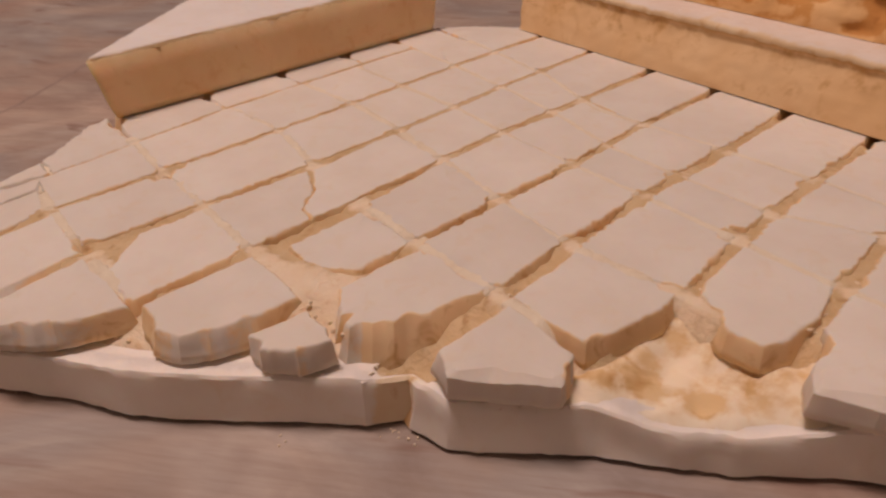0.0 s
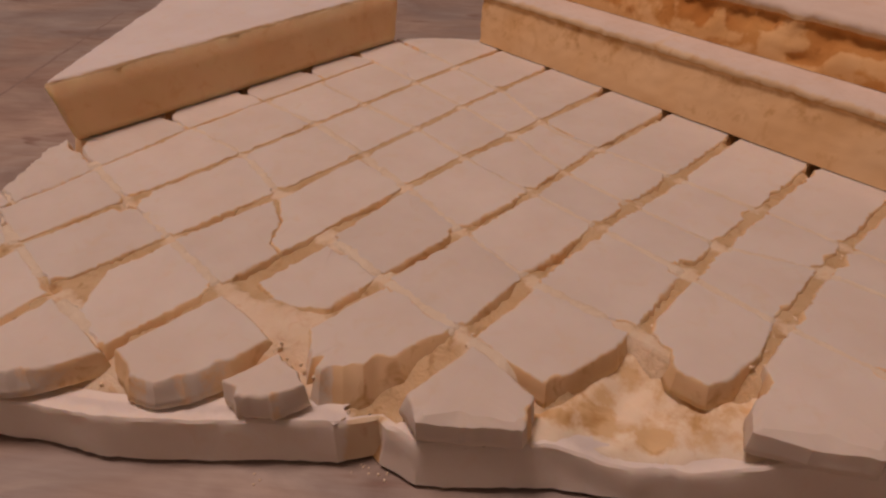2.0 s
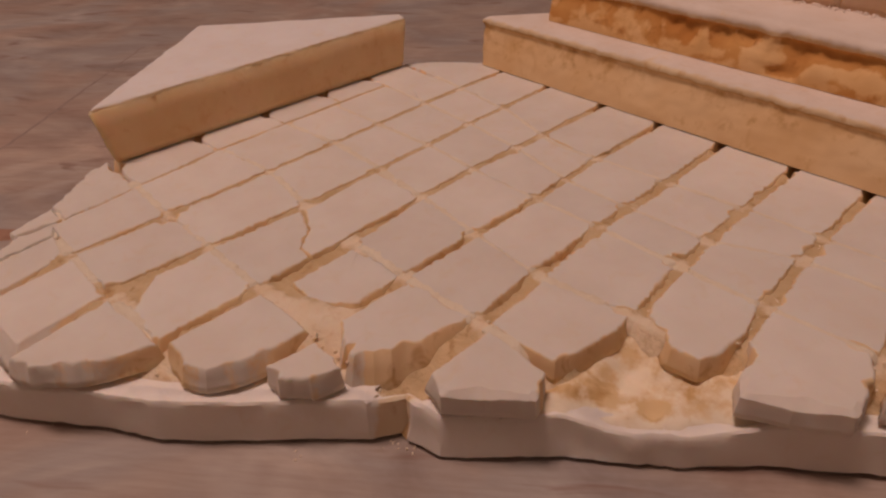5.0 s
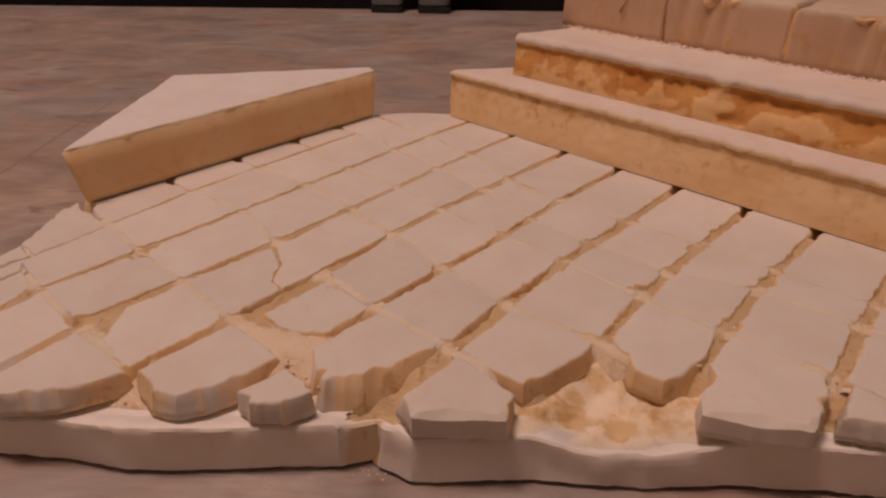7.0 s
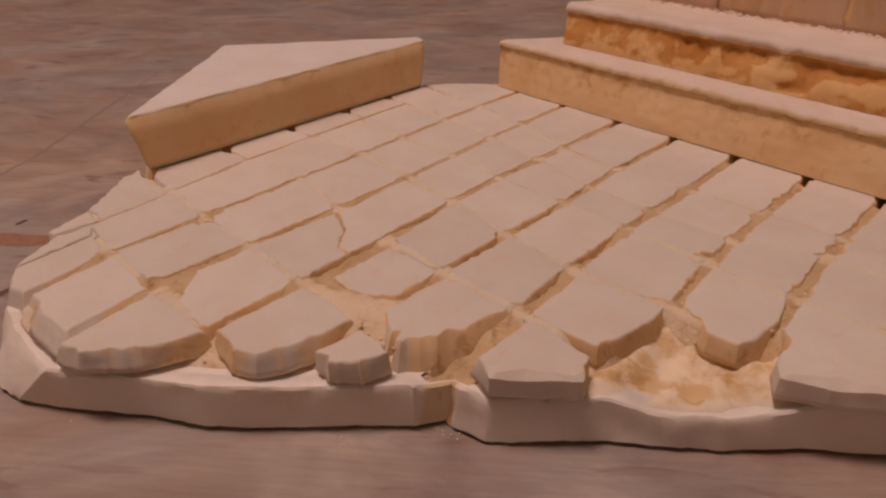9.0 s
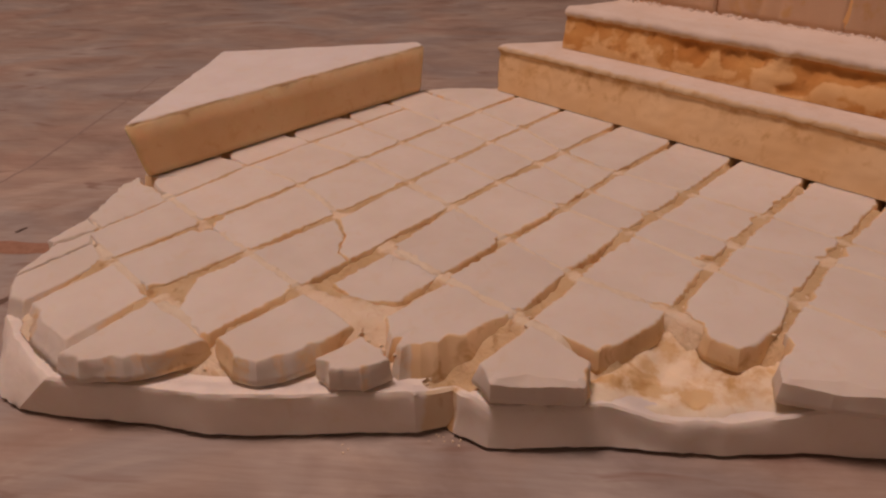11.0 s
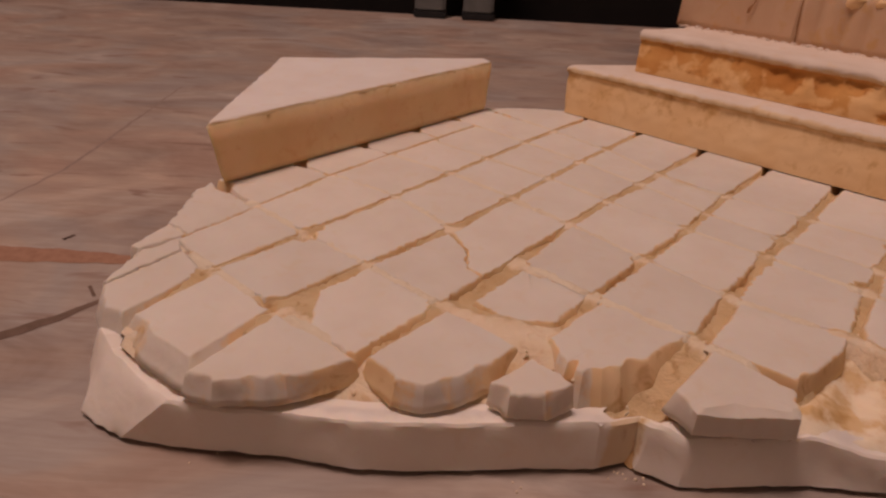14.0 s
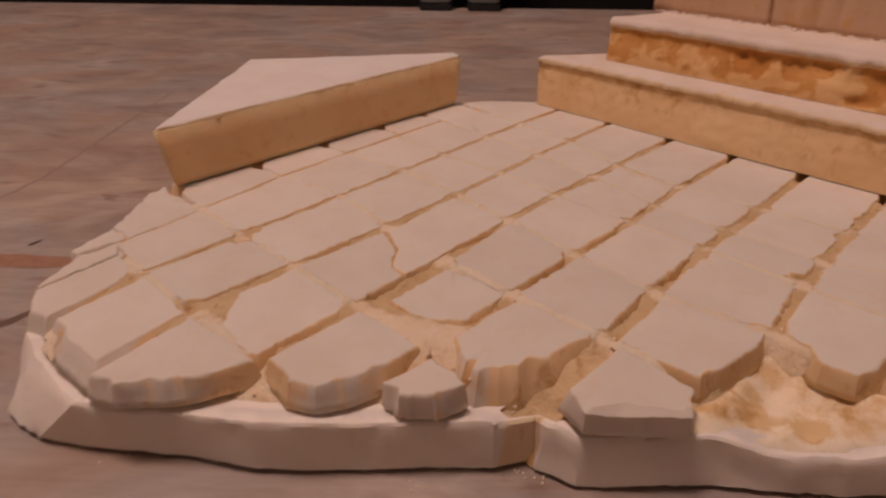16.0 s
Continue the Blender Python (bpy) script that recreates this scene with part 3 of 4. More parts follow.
# blocks along the broken edge, and those with knocked-off corners
SHAPED = {
    (0, 6): [(-12, -182.5), (8, -182.8), (17.5, -183.2), (20.5, -200), (21.5, -212), (9, -211.5), (0, -200.5), (-9, -191)],
    (0, 7): [(10.5, -212.3), (21.6, -212.8), (21.6, -229), (18, -229), (15, -222)],
    (1, 7): [(29.8, -218.5), (45.5, -219.2), (49, -236), (51.5, -249), (45, -250.5), (40, -248.5), (33.9, -245.4)],
    (0, 8): [(22.0, -214.5), (29.3, -218.5), (33.4, -245.1), (31.5, -244.2), (25.4, -234), (22.0, -229.6)],
    (2, 7): [(50.5, -219.4), (77, -219.8), (82, -247), (68, -248.3), (54, -247)],
    (3, 7): [(79.8, -219.9), (94, -219.0), (110, -218.2), (107.5, -226), (105, -235.3), (97.5, -243.3), (93, -248.2), (85.5, -250.5)],
    (4, 6): [(110.6, -185.4), (124, -185.2), (134.6, -185.4), (134.8, -197), (132.5, -209), (129, -214), (122.5, -217), (111.5, -216)],
    (5, 6): [(140.5, -186.8), (149, -186.4), (153.6, -188), (152, -196.3), (145, -202), (139, -201.5)],
    (5, 5): [(137.5, -149.3), (164, -148.6), (161.5, -166), (158, -174), (155.3, -178), (152.6, -182.4), (150.9, -182.6), (149.4, -179.2), (147.8, -181.8), (144.6, -180.2), (138.5, -176)],
    (4, 5): [(110.5, -148.8), (133.5, -149), (135, -168), (128, -173.5), (121, -176.5), (112, -175.5)],
    (6, 5): [(171.5, -149.5), (193, -151), (197, -156), (197.5, -160), (188, -168.5), (179.5, -175.8), (172.5, -172)],
    (6, 4): [(167, -121), (179, -117), (195.5, -117), (196.5, -124), (194.5, -138), (192.5, -146.5), (180, -147.5), (169.5, -147)],
    (7, 3): [(194.8, -87), (219, -87), (222, -100), (221.5, -113), (219, -119), (211, -120), (205, -116), (199, -113), (197, -108)],
    (8, 3): [(223, -87), (249, -85.5), (254, -95), (255.5, -110), (243.5, -118), (232.5, -123.5), (229, -117), (227, -108), (224.5, -103)],
    (9, 3): [(256.5, -85), (283, -84), (270, -94), (259, -100)],
    (3, 6): [(78.2, -184.9), (106.8, -185.1), (108, -217), (91, -218.2), (84.5, -212.5), (78.2, -204)],
    (2, 6): [(48.6, -189), (51.5, -184.8), (74.9, -184.9), (74.6, -214.5), (71.5, -218), (48.2, -217.8), (47.6, -196)],
    (3, 5): [(78.6, -149.0), (91.1, -154.4), (98.6, -163.6), (105.2, -164.3), (106.4, -183.5), (77.5, -183.5)],
    (3, 4): [(76, -112), (102, -114), (104.5, -146.5), (105.2, -163.8), (98.9, -163.1), (91.4, -153.9), (79, -148.5)],
}
HIDDEN = {(i, 7) for i in range(4, 11)} | {(i, 6) for i in range(6, 11)} | {(i, 5) for i in range(7, 11)} | {(7, 4), (8, 4), (9, 4), (10, 4), (10, 3)}
# rounding and outward slope of the blocks on the rim
EDGE = {(0, 6): (0.8, 1.5), (0, 7): (0.8, 1.5), (1, 7): (0.9, 2.6), (0, 8): (0.6, 1.8), (2, 7): (1.2, 4.5), (3, 7): (0.9, 1.2), (4, 6): (0.8, 1.8), (5, 6): (0.8, 0.6), (5, 5): (0.7, 1.0), (6, 5): (0.8, 0.3), (6, 4): (0.8, 1.2),
        (7, 3): (0.8, 1.4), (8, 3): (0.9, 0.6), (9, 3): (1.0, 1.2), (1, 6): (0.8, 0.8)}
# knocked-out corners and edges: x, y and reach
DENTS = [(191, -83, 5), (220, -82, 5), (230, -108, 7), (206, -117, 3.6), (222, -119, 3.6), (195, -145, 4.5), (171, -112, 4), (193, -116, 3.5), (218, -49, 4), (191, -65, 4), (160, -68, 3.5), (133, -118, 4), (47.5, -181.5, 6),
         (103, -62, 3), (131, -88, 3), (51, -187, 4.5), (75, -217, 4), (73.5, -221.5, 4), (42, -110, 3), (74, -112, 3.5), (106, -186, 3), (246, -84, 4.5), (104.5, -236, 5.5), (99, -242.5, 4.5), (91, -249.5, 3.5), (132, -209, 4.5), (134.5, -199, 3.5), (152.5, -195.5, 3.5), (143, -202, 2.8), (60, -248.5, 3.5), (196.5, -155, 3.5), (253, -97, 3.5), (160.2, -171, 3.2), (250, -56, 4), (163, -88, 3.5), (100, -150, 3), (80, -224, 3), (139, -150, 3), 
         (190, -84, 5.5), (172, -113.5, 5), (189.5, -44, 4.5), (189, -28, 3.5), (-5, -180.5, 6), (-7, -144.5, 6), (-7, -110.5, 5.5), (-6, -79, 5.5), (-6, -51, 5.5)]
# sides that run out wider at the foot
SPREAD = {(6, 5): lambda p, f: Vector((-2.4 * f * min(1, max(0, (180 - p.x) / 7)), -1.2 * f * min(1, max(0, (178 - p.x) / 6)))),
          (5, 5): lambda p, f: Vector((4.5 * f * min(1, max(0, (p.x - 149) / 8)), -4.2 * f * min(1, max(0, (-164 - p.y) / 9))))}
SCOOP = {(6, 5): 0.1, (8, 3): 0.2, (5, 5): 0.9, (2, 7): 0.55, (3, 7): 0.6, (4, 6): 0.6, (7, 3): 0.3, (6, 4): 0.5}
# front edges broken down to a slope
FRONT_WEAR = {(6, 5): lambda p: 2.3 if p.x * 0.66 - p.y * 0.75 > 248 else 1.0,
              (8, 3): lambda p: 2.2 if p.y < -106 and p.x > 229 else 1.0}
# sides on which the grey skin runs down
PALE = {(5, 5): lambda p: 0.35 if 149.9 < p.x < 154 and p.y < -178 or p.x < 148.4 and p.y < -179 else 1.0, (7, 3): lambda p: 0.75, (6, 4): lambda p: 0.8 if p.x > 188 else 1.0, (8, 3): lambda p: 0.4}
SUNK = {(1, 7): 0.6, (0, 8): 0.6, (0, 6): 0.5, (4, 5): 0.5}
def joint_tone(p):
    """Little bare foam along the cross joints, all of it along the furrows."""
    joint = min(abs(along(line, p.x) - p.y) for line in JOINTS[1:])
    furrow = min(abs(along(f, p.y) - p.x) - w / 2 for f, w in zip(FURROWS, WIDTHS))
    return 0.15 if joint < 2.0 and furrow > 2.0 else 1.0


for i in range(len(FURROWS) - 1):
    for j in range(len(JOINTS)):
        if (i, j) not in SHAPED and ((i, j) in HIDDEN or j == len(JOINTS) - 1) or (i, j) in ((0, 0), (0, 1)):
            continue
        outline = SHAPED[i, j] if (i, j) in SHAPED else cell(i, j)
        if (i, j) == (1, 0):
            outline = [(-6, -25.3), (37.2, -28.8), (37.4, 14), (27.5, 14), (23.5, 4), (15, -2.5), (3, -14)]
        elif (i, j) == (1, 1):
            outline = [(-11, -26.6), (37.3, -30), (38.6, -52.4), (-11, -51)]
        elif j == 0:
            # the furrow widens to a notch at the foot of the step
            low = [(x, y) for x, y in outline if y < -10]
            right, left = along(FURROWS[i + 1], 0) - WIDTHS[i + 1] / 2, along(FURROWS[i], 0) + WIDTHS[i] / 2
            outline = low + [(right, -4.5), (right - 1.5, -0.9), (right - 1.6, 14), (left + 0.6, 14), (left + 0.3, -1.5), (left, -4)]
        if i == 0 and 2 <= j <= 5:
            # and the joints widen to notches at the foot of the triangular slab
            y0, y1 = along(JOINTS[j], 0) - 0.4, along(JOINTS[j + 1], 0) + 0.4
            right = [along(FURROWS[1], y) - WIDTHS[1] / 2 for y in (y1, y0)]
            outline = [(-11.5, y1 + 1.6), (-4.6, y1 + 1.4), (-0.5, y1), (right[0], y1), (right[1], y0), (3.5, y0), (-2.6, y0 - 2.4), (-4.6, y0 - 3.0), (-11.5, y0 - 3.2)]
        rng = random.Random(i * 31 + j * 7)
        near = i >= 4 or j >= 5
        front = (i, j) in EDGE
        wear, slope = EDGE.get((i, j), (0.85 if near else 0.7, 1.9))
        bm = block(outline, TOP + rng.gauss(0, 0.09) - SUNK.get((i, j), 0), 9.0 if (i, j) == (5, 5) else 15.9 if front and i > 1 else BED - 0.3, i * 13 + j, step=1.2 if near else 1.8, round_off=wear, flare=slope, tilt=0.0025,
                   rough=0.4 if i == 0 and j > 5 else 0.12 if front else 0.24, lumps=0.3 if front else 0.8, chips=1.2 if near else 0.9, scoop=SCOOP.get((i, j), 0.5 if front else 0.0), wear=FRONT_WEAR.get((i, j)), outer=SLAB if front and (i, j) != (5, 5) else None, tuck=2.4 if front and i > 1 else 0.0, dents=DENTS, shear=SPREAD.get((i, j)), pale=PALE.get((i, j), None if front else joint_tone))
        part("paving_block", bm, BLOCK, slab)

# mortar bed in the furrows, a little below the block tops
def furrow_bed():
    bm = bmesh.new()
    raw = bm.verts.layers.float.new("raw")
    nx, ny, x0, y0, q = 170, 156, -16.0, -262.0, 1.85
    verts = {}
    for a in range(nx):
        for b in range(ny):
            cx, cy = x0 + (a + 0.5) * q, y0 + (b + 0.5) * q
            if cx > 300 or not inside((cx, cy), SLAB) or edge_distance((cx, cy), SLAB) < 3.0 or (200 < cx < 234 and cy < -121) or (cy < -236 and cx < 92 and edge_distance((cx, cy), SLAB) < 12):
                continue
            quad = []
            for c, e in ((a, b), (a + 1, b), (a + 1, b + 1), (a, b + 1)):
                if (c, e) not in verts:
                    x, y = x0 + c * q, y0 + e * q
                    far = min(1, max(0, (y + 150) / 90)) * 1.6 + min(1, max(0, (128 - x) / 60)) * 2.4
                    z = 20.9 + far + 1.4 * noise.noise((x * 0.11, y * 0.11, 0.4)) + 0.9 * noise.noise((x * 0.4, y * 0.4, 3.0)) + 0.55 * noise.noise((x * 0.9, y * 0.9, 6.0))
                    heap = max(math.exp(-((y - along(line, x) - 1.5 * noise.noise((x * 0.15, y * 0.15, 21))) / 4.6) ** 2) for line in JOINTS[1:])
                    off, width = min(((x - along(f, y), w) for f, w in zip(FURROWS, WIDTHS)), key=lambda v: abs(v[0]))
                    ramp = min(1, max(-1, off / 2.2)) if abs(off) < width / 2 + 1.5 else 0.0
                    z += 3.0 * heap - 0.5 * ramp
                    z += 2.4 * math.exp(-((x - 130) ** 2 + (y + 180) ** 2) / 220)
                    d = edge_distance((x, y), SLAB)
                    z = min(z, 23.45, base_top(x, y) - 1.2 + 0.55 * max(0, d - 6.5))
                    if x < 3:
                        z = min(z, 16.5)
                    z -= 6 * min(1, max(0, (y + 6) / 4)) + 4.5 * max(math.exp(-((x - 48.8) ** 2 + (y + 184.5) ** 2) / 7), math.exp(-((x - 74.6) ** 2 + (y + 219) ** 2) / 5))
                    if 196 < x < 236 and y < -118:
                        z = min(z, 13.5)
                    verts[c, e] = bm.verts.new((x * MM, y * MM, z * MM))
                    verts[c, e][raw] = min(1, max(0, 1.05 - 0.8 * heap + 0.4 * noise.noise((x * 0.2, y * 0.2, 5.5)) - 0.9 * math.exp(-((x - 134) ** 2 + (y + 180) ** 2) / 300))) * min(1, max(0, (d - 9) / 9) if y < -196 else 1)
                quad.append(verts[c, e])
            bm.faces.new(quad).smooth = True
    return bm


part("furrow_bed", furrow_bed(), TORN, slab, "pale yellow torn foam at the bottom of the furrows")


def joint_filling():
    """Crumbly ridges that nearly fill the cross joints, with ragged sides and ends that dip out of sight."""
    bm = bmesh.new()
    for j in range(1, 8):
        line = JOINTS[j]
        runs, run, x = [], [], 10.0
        while x < 285:
            y = along(line, x)
            if not inside((x, y), SLAB) or edge_distance((x, y), SLAB) < 13 or (192 < x < 234 and y < -110) or (76 < x < 108 and j == 5) or (108 < x < 160 and j == 6) or (43 < x < 54 and j == 6) or (70 < x < 79 and j == 7):
                runs, run = runs + [run], []
            else:
                run.append((x, y))
            x += 1.3
        for run in runs + [run]:
            last = None
            for k, (x, y) in enumerate(run):
                side = Vector(((along(line, x - 1) - along(line, x + 1)) / 2, 1.0)).normalized()
                furrow = min(abs(along(f, y) - x) - w / 2 for f, w in zip(FURROWS, WIDTHS))
                drop = 0.05 + 0.2 * noise.noise((x * 0.13, y * 0.13, 8.0)) + 0.12 * noise.noise((x * 0.6, y, 2.0)) + 4.5 * min(1, max(0, (1.4 - furrow) / 2.8)) ** 1.5
                if j <= 3 and furrow > 1.4:
                    drop *= 0.45
                drop += 5 * min(1, max(0, (x - 184) / 6)) * (y < -140) + 5 * min(1, max(0, (20 - edge_distance((x, y), SLAB)) / 6))
                drop = max(0.0, drop) + (3.5, 1.2, 0.3, 0)[min(3, k, len(run) - 1 - k)]
                z = TOP + 0.07 - drop
                broad = 0.62 if j <= 3 else 1.0
                a, b = [broad * max(0.35, 1.15 + 0.8 * noise.noise((x * 0.2, y * 0.2, s)) + 0.9 * noise.noise((x * 0.75, y, s + 2))) for s in (17.0, 27.0)]
                lump = 0.16 * max(0.0, noise.noise((x * 0.9, y * 0.4, 33.0)))
                ring = [bm.verts.new(((x + side.x * o) * MM, (y + side.y * o) * MM, (z + h) * MM)) for o, h in ((-a - 0.9, -0.5), (-a, 0.03 + lump), (0.0, 0.07 + lump), (b, 0.03), (b + 0.9, -0.5))]
                if last:
                    for n in range(4):
                        bm.faces.new((last[n], ring[n], ring[n + 1], last[n + 1])).smooth = True
                last = ring
    return bm


part("rim_filling", block([(4, -197), (20, -197), (30, -215), (34.5, -243.5), (31.5, -241.5), (20.5, -228), (12.5, -212.5)], 22.7, 15.0, 91, step=1.5, rough=0.2, round_off=0.5, flare=0.2, lumps=0.5, chips=0.6), JOINT, slab, "pale foam between the blocks of the rim")
part("joint_filling", joint_filling(), JOINT, slab, "crumbly pale yellow foam filling the cross joints")


# torn foam running down the gully where the edge split
def chute():
    bm = bmesh.new()
    raw = bm.verts.layers.float.new("raw")
    stops = [(-179.0, 162.5, 168.2, 0.6), (-177.4, 161.0, 169.2, 4.0), (-175.6, 159.0, 170.4, 7.4), (-172.6, 157.0, 173.0, 10.4), (-167, 156.0, 173.5, 13.2), (-160, 158.0, 174.0, 17.0), (-152, 160.0, 174.0, 21.0)]
    rows = []
    for (ya, la, ra, za), (yb, lb, rb, zb) in zip(stops, stops[1:]):
        for k in range(5):
            f = k / 5
            y, lo, hi, z = ya + (yb - ya) * f, la + (lb - la) * f, ra + (rb - ra) * f, za + (zb - za) * f
            row = []
            for b in range(15):
                u = b / 14
                x = lo + (hi - lo) * u
                h = z + 1.6 * (0.55 - u) + 1.1 * noise.noise((x * 0.28, y * 0.06, 3.3)) + 0.5 * noise.noise((x * 0.6, y * 0.3, 5.3)) + 0.2 * noise.noise((x * 1.5, y * 1.5, 1.3))
                v = bm.verts.new((x * MM, y * MM, max(0.5, h) * MM))
                v[raw] = min(1.0, max(0.0, 0.25 + 0.7 * noise.noise((x * 0.3, y * 0.1, 8.8))))
                row.append(v)
            rows.append(row)
    for low, high in zip(rows, rows[1:]):
        for b in range(14):
            bm.faces.new((low[b], low[b + 1], high[b + 1], high[b])).smooth = True
    return bm


part("gully_bed", chute(), CUT, slab, "torn yellow foam running down a split of the edge")


# loose crumbs --------------------------------------------------------------
def crumb_heap(spots, seed, lo, hi):
    rng = random.Random(seed)
    bm = bmesh.new()
    for x, y, z, spread, number in spots:
        for _ in range(number):
            s = rng.uniform(lo, hi) * MM
            m = pose((x + rng.gauss(0, spread)) * MM, (y + rng.gauss(0, spread)) * MM, z * MM + s * 0.3, rng.uniform(0, 360), rng.uniform(0, 360), rng.uniform(0, 360))
            made = bmesh.ops.create_icosphere(bm, subdivisions=1, radius=s, matrix=m @ Matrix.Diagonal((1, rng.uniform(0.6, 1), rng.uniform(0.4, 0.8), 1)))
            for v in made["verts"]:
                v.co += Vector((rng.gauss(0, 1), rng.gauss(0, 1), rng.gauss(0, 1))) * s * 0.12
            for f in {f for v in made["verts"] for f in v.link_faces}:
                f.smooth = True
    return bm


crossings = [(*crossing(i, j), 22.4 if i > 4 or j > 4 else 22.9, 1.1, 3) for i in range(2, 10) for j in range(1, 7) if (i * 3 + j * 5) % 4 < 3 and not (i > 6 and j > 3)]
spots = crossings + [(171, -146, 22.4, 1.4, 12), (222, -83, 22.4, 1.2, 7), (194, -87, 22.2, 1.3, 12), (223, -88, 22, 1.5, 13), (221, -59, 22.2, 1.3, 10), (48, -217, 21.5, 1.2, 8), (108, -182, 21.8, 1.3, 8), (167, -147.5, 22.3, 2.0, 9), (138, -117, 22.6, 1.8, 6), (165, -119, 22.3, 1.6, 7), (44, -186, 21, 1.8, 7), (48.5, -183, 22.5, 1.2, 4), (162, -66, 22.6, 1.5, 5),
         (192, -86, 22.6, 1.6, 5), (222, -86, 22, 1.8, 6), (218, -56, 22, 2.0, 6), (76, -110, 23.2, 1.0, 3), (76, -219, 19, 1.8, 5), (113, -219, 14, 2.0, 6), (130, -180, 20.6, 2.4, 5),
         (107, -148, 22.5, 1.6, 4), (220, -45, 22.5, 1.5, 5), (190, -67, 22.5, 1.5, 4)]
spots += [(along(FURROWS[8], y) + 0.6 * math.sin(y), y, 22.3, 1.2, 5) for y in range(-104, -50, 6)]
tagged(part("foam_crumbs", crumb_heap(spots, 8, 0.25, 0.8), CRUMB), "pale foam crumbs scattered along the carved furrows", "crumbs", kind="stuff")
tagged(part("foam_crumbs", crumb_heap([(x, along(JOINTS[6], x) - 0.5, 21.2 + 0.6 * math.sin(x), 1.3, 3) for x in range(44, 152, 4) if not 78 < x < 106] + [(128, -179, 21.6, 4.5, 26), (118, -180, 21.8, 2.5, 10), (109, -222, 16.2, 1.8, 6)]
                                      + [(along(FURROWS[f], y), y, 21.2, 1.0, 2) for f in (6, 7, 8, 9) for y in range(-96, -6, 6)], 15, 0.3, 0.85), TORN), "broken yellowish foam bits lying in the wide joints", "crumbs", kind="stuff")
tagged(part("foam_crumbs", crumb_heap([(166, -183, 0, 1.6, 7), (171, -181, 0, 1.4, 5), (95, -250, 0, 4, 3), (150, -206, 0, 3, 3)], 9, 0.2, 0.55), CRUMB), "tiny foam crumbs on the plywood beside the slab", "crumbs", kind="stuff")


tagged(part("foam_crumbs", crumb_heap([(52 + 3.1 * k, 65.6 + 0.5 * math.sin(k * 1.7), 64.75, 1.1, 7 + 5 * (k % 5 == 2)) for k in range(70)], 12, 0.3, 1.3), TREAD), "whitish foam crumbs along the foot of the block row", "crumbs", kind="stuff")


# broken hollow where one block is missing
def hollow():
    bm = bmesh.new()
    raw = bm.verts.layers.float.new("raw")
    q = 1.6
    verts = {}
    for a in range(31):
        for b in range(40):
            cx, cy = 190 + (a + 0.5) * q, -166 + (b + 0.5) * q
            if not inside((cx, cy), SLAB) or edge_distance((cx, cy), SLAB) < 2.6:
                continue
            quad = []
            for c, e in ((a, b), (a + 1, b), (a + 1, b + 1), (a, b + 1)):
                if (c, e) not in verts:
                    x, y = 190 + c * q, -166 + e * q
                    d = edge_distance((x, y), SLAB)
                    z = 13.4 + 1.8 * noise.noise((x * 0.1, y * 0.1, 1.7)) + 0.9 * noise.noise((x * 0.3, y * 0.3, 5.1)) + 0.3 * noise.noise((x * 0.8, y * 0.8, 9.0))
                    z += 4.0 * max(0, 1 - abs(x - 197) / 7) + 4.2 * min(1, max(0, (y + 126) / 11)) + 3.0 * max(0, 1 - abs(x - 236) / 8)
                    z = min(z, base_top(x, y) - 0.5 + 0.65 * max(0, d - 2.6))
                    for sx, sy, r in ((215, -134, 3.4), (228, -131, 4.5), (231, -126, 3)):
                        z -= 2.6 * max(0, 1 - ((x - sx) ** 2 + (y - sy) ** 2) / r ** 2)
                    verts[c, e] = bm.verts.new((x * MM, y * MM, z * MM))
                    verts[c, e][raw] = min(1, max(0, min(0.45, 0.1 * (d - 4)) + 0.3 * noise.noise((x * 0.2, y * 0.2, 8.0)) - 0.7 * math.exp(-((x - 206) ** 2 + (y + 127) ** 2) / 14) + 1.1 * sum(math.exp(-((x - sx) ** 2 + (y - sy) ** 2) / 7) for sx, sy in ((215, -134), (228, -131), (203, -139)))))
                quad.append(verts[c, e])
            bm.faces.new(quad).smooth = True
    return bm


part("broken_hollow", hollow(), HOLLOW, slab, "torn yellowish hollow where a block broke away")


# triangular slab lying on the rear edge ------------------------------------------
wedge = new("triangular_slab")
tagged(wedge, "triangular cream foam slab with a whitish top lying on the paving", "foam slab")
part("core", block([(-6.3, -185.1), (-5.3, -25), (-11.8, -22.4), (-74.3, -102.6)], 46.9, 24.5, 21, step=2.5, rough=0.1, round_off=0.15, flare=1.4, lumps=0.45, chips=0.5, tuck=0.6,
                   shear=lambda p, f: Vector((0, f * (5.5 * min(1, max(0, (-150 - p.y) / 34)) - 5.0 * min(1, max(0, (p.y + 70) / 45)))))), CORE, wedge, "yellow cut foam core")
part("skin", block([(-6.7, -184.8), (-5.7, -25.2), (-12, -22.9), (-74.2, -102.5)], 48.2, 46.6, 22, step=1.6, rough=0.16, round_off=0.8, flare=0.35, lumps=0.25, chips=1.5, skin_rows=3), SLAB_TOP, wedge, "smooth whitish top layer")


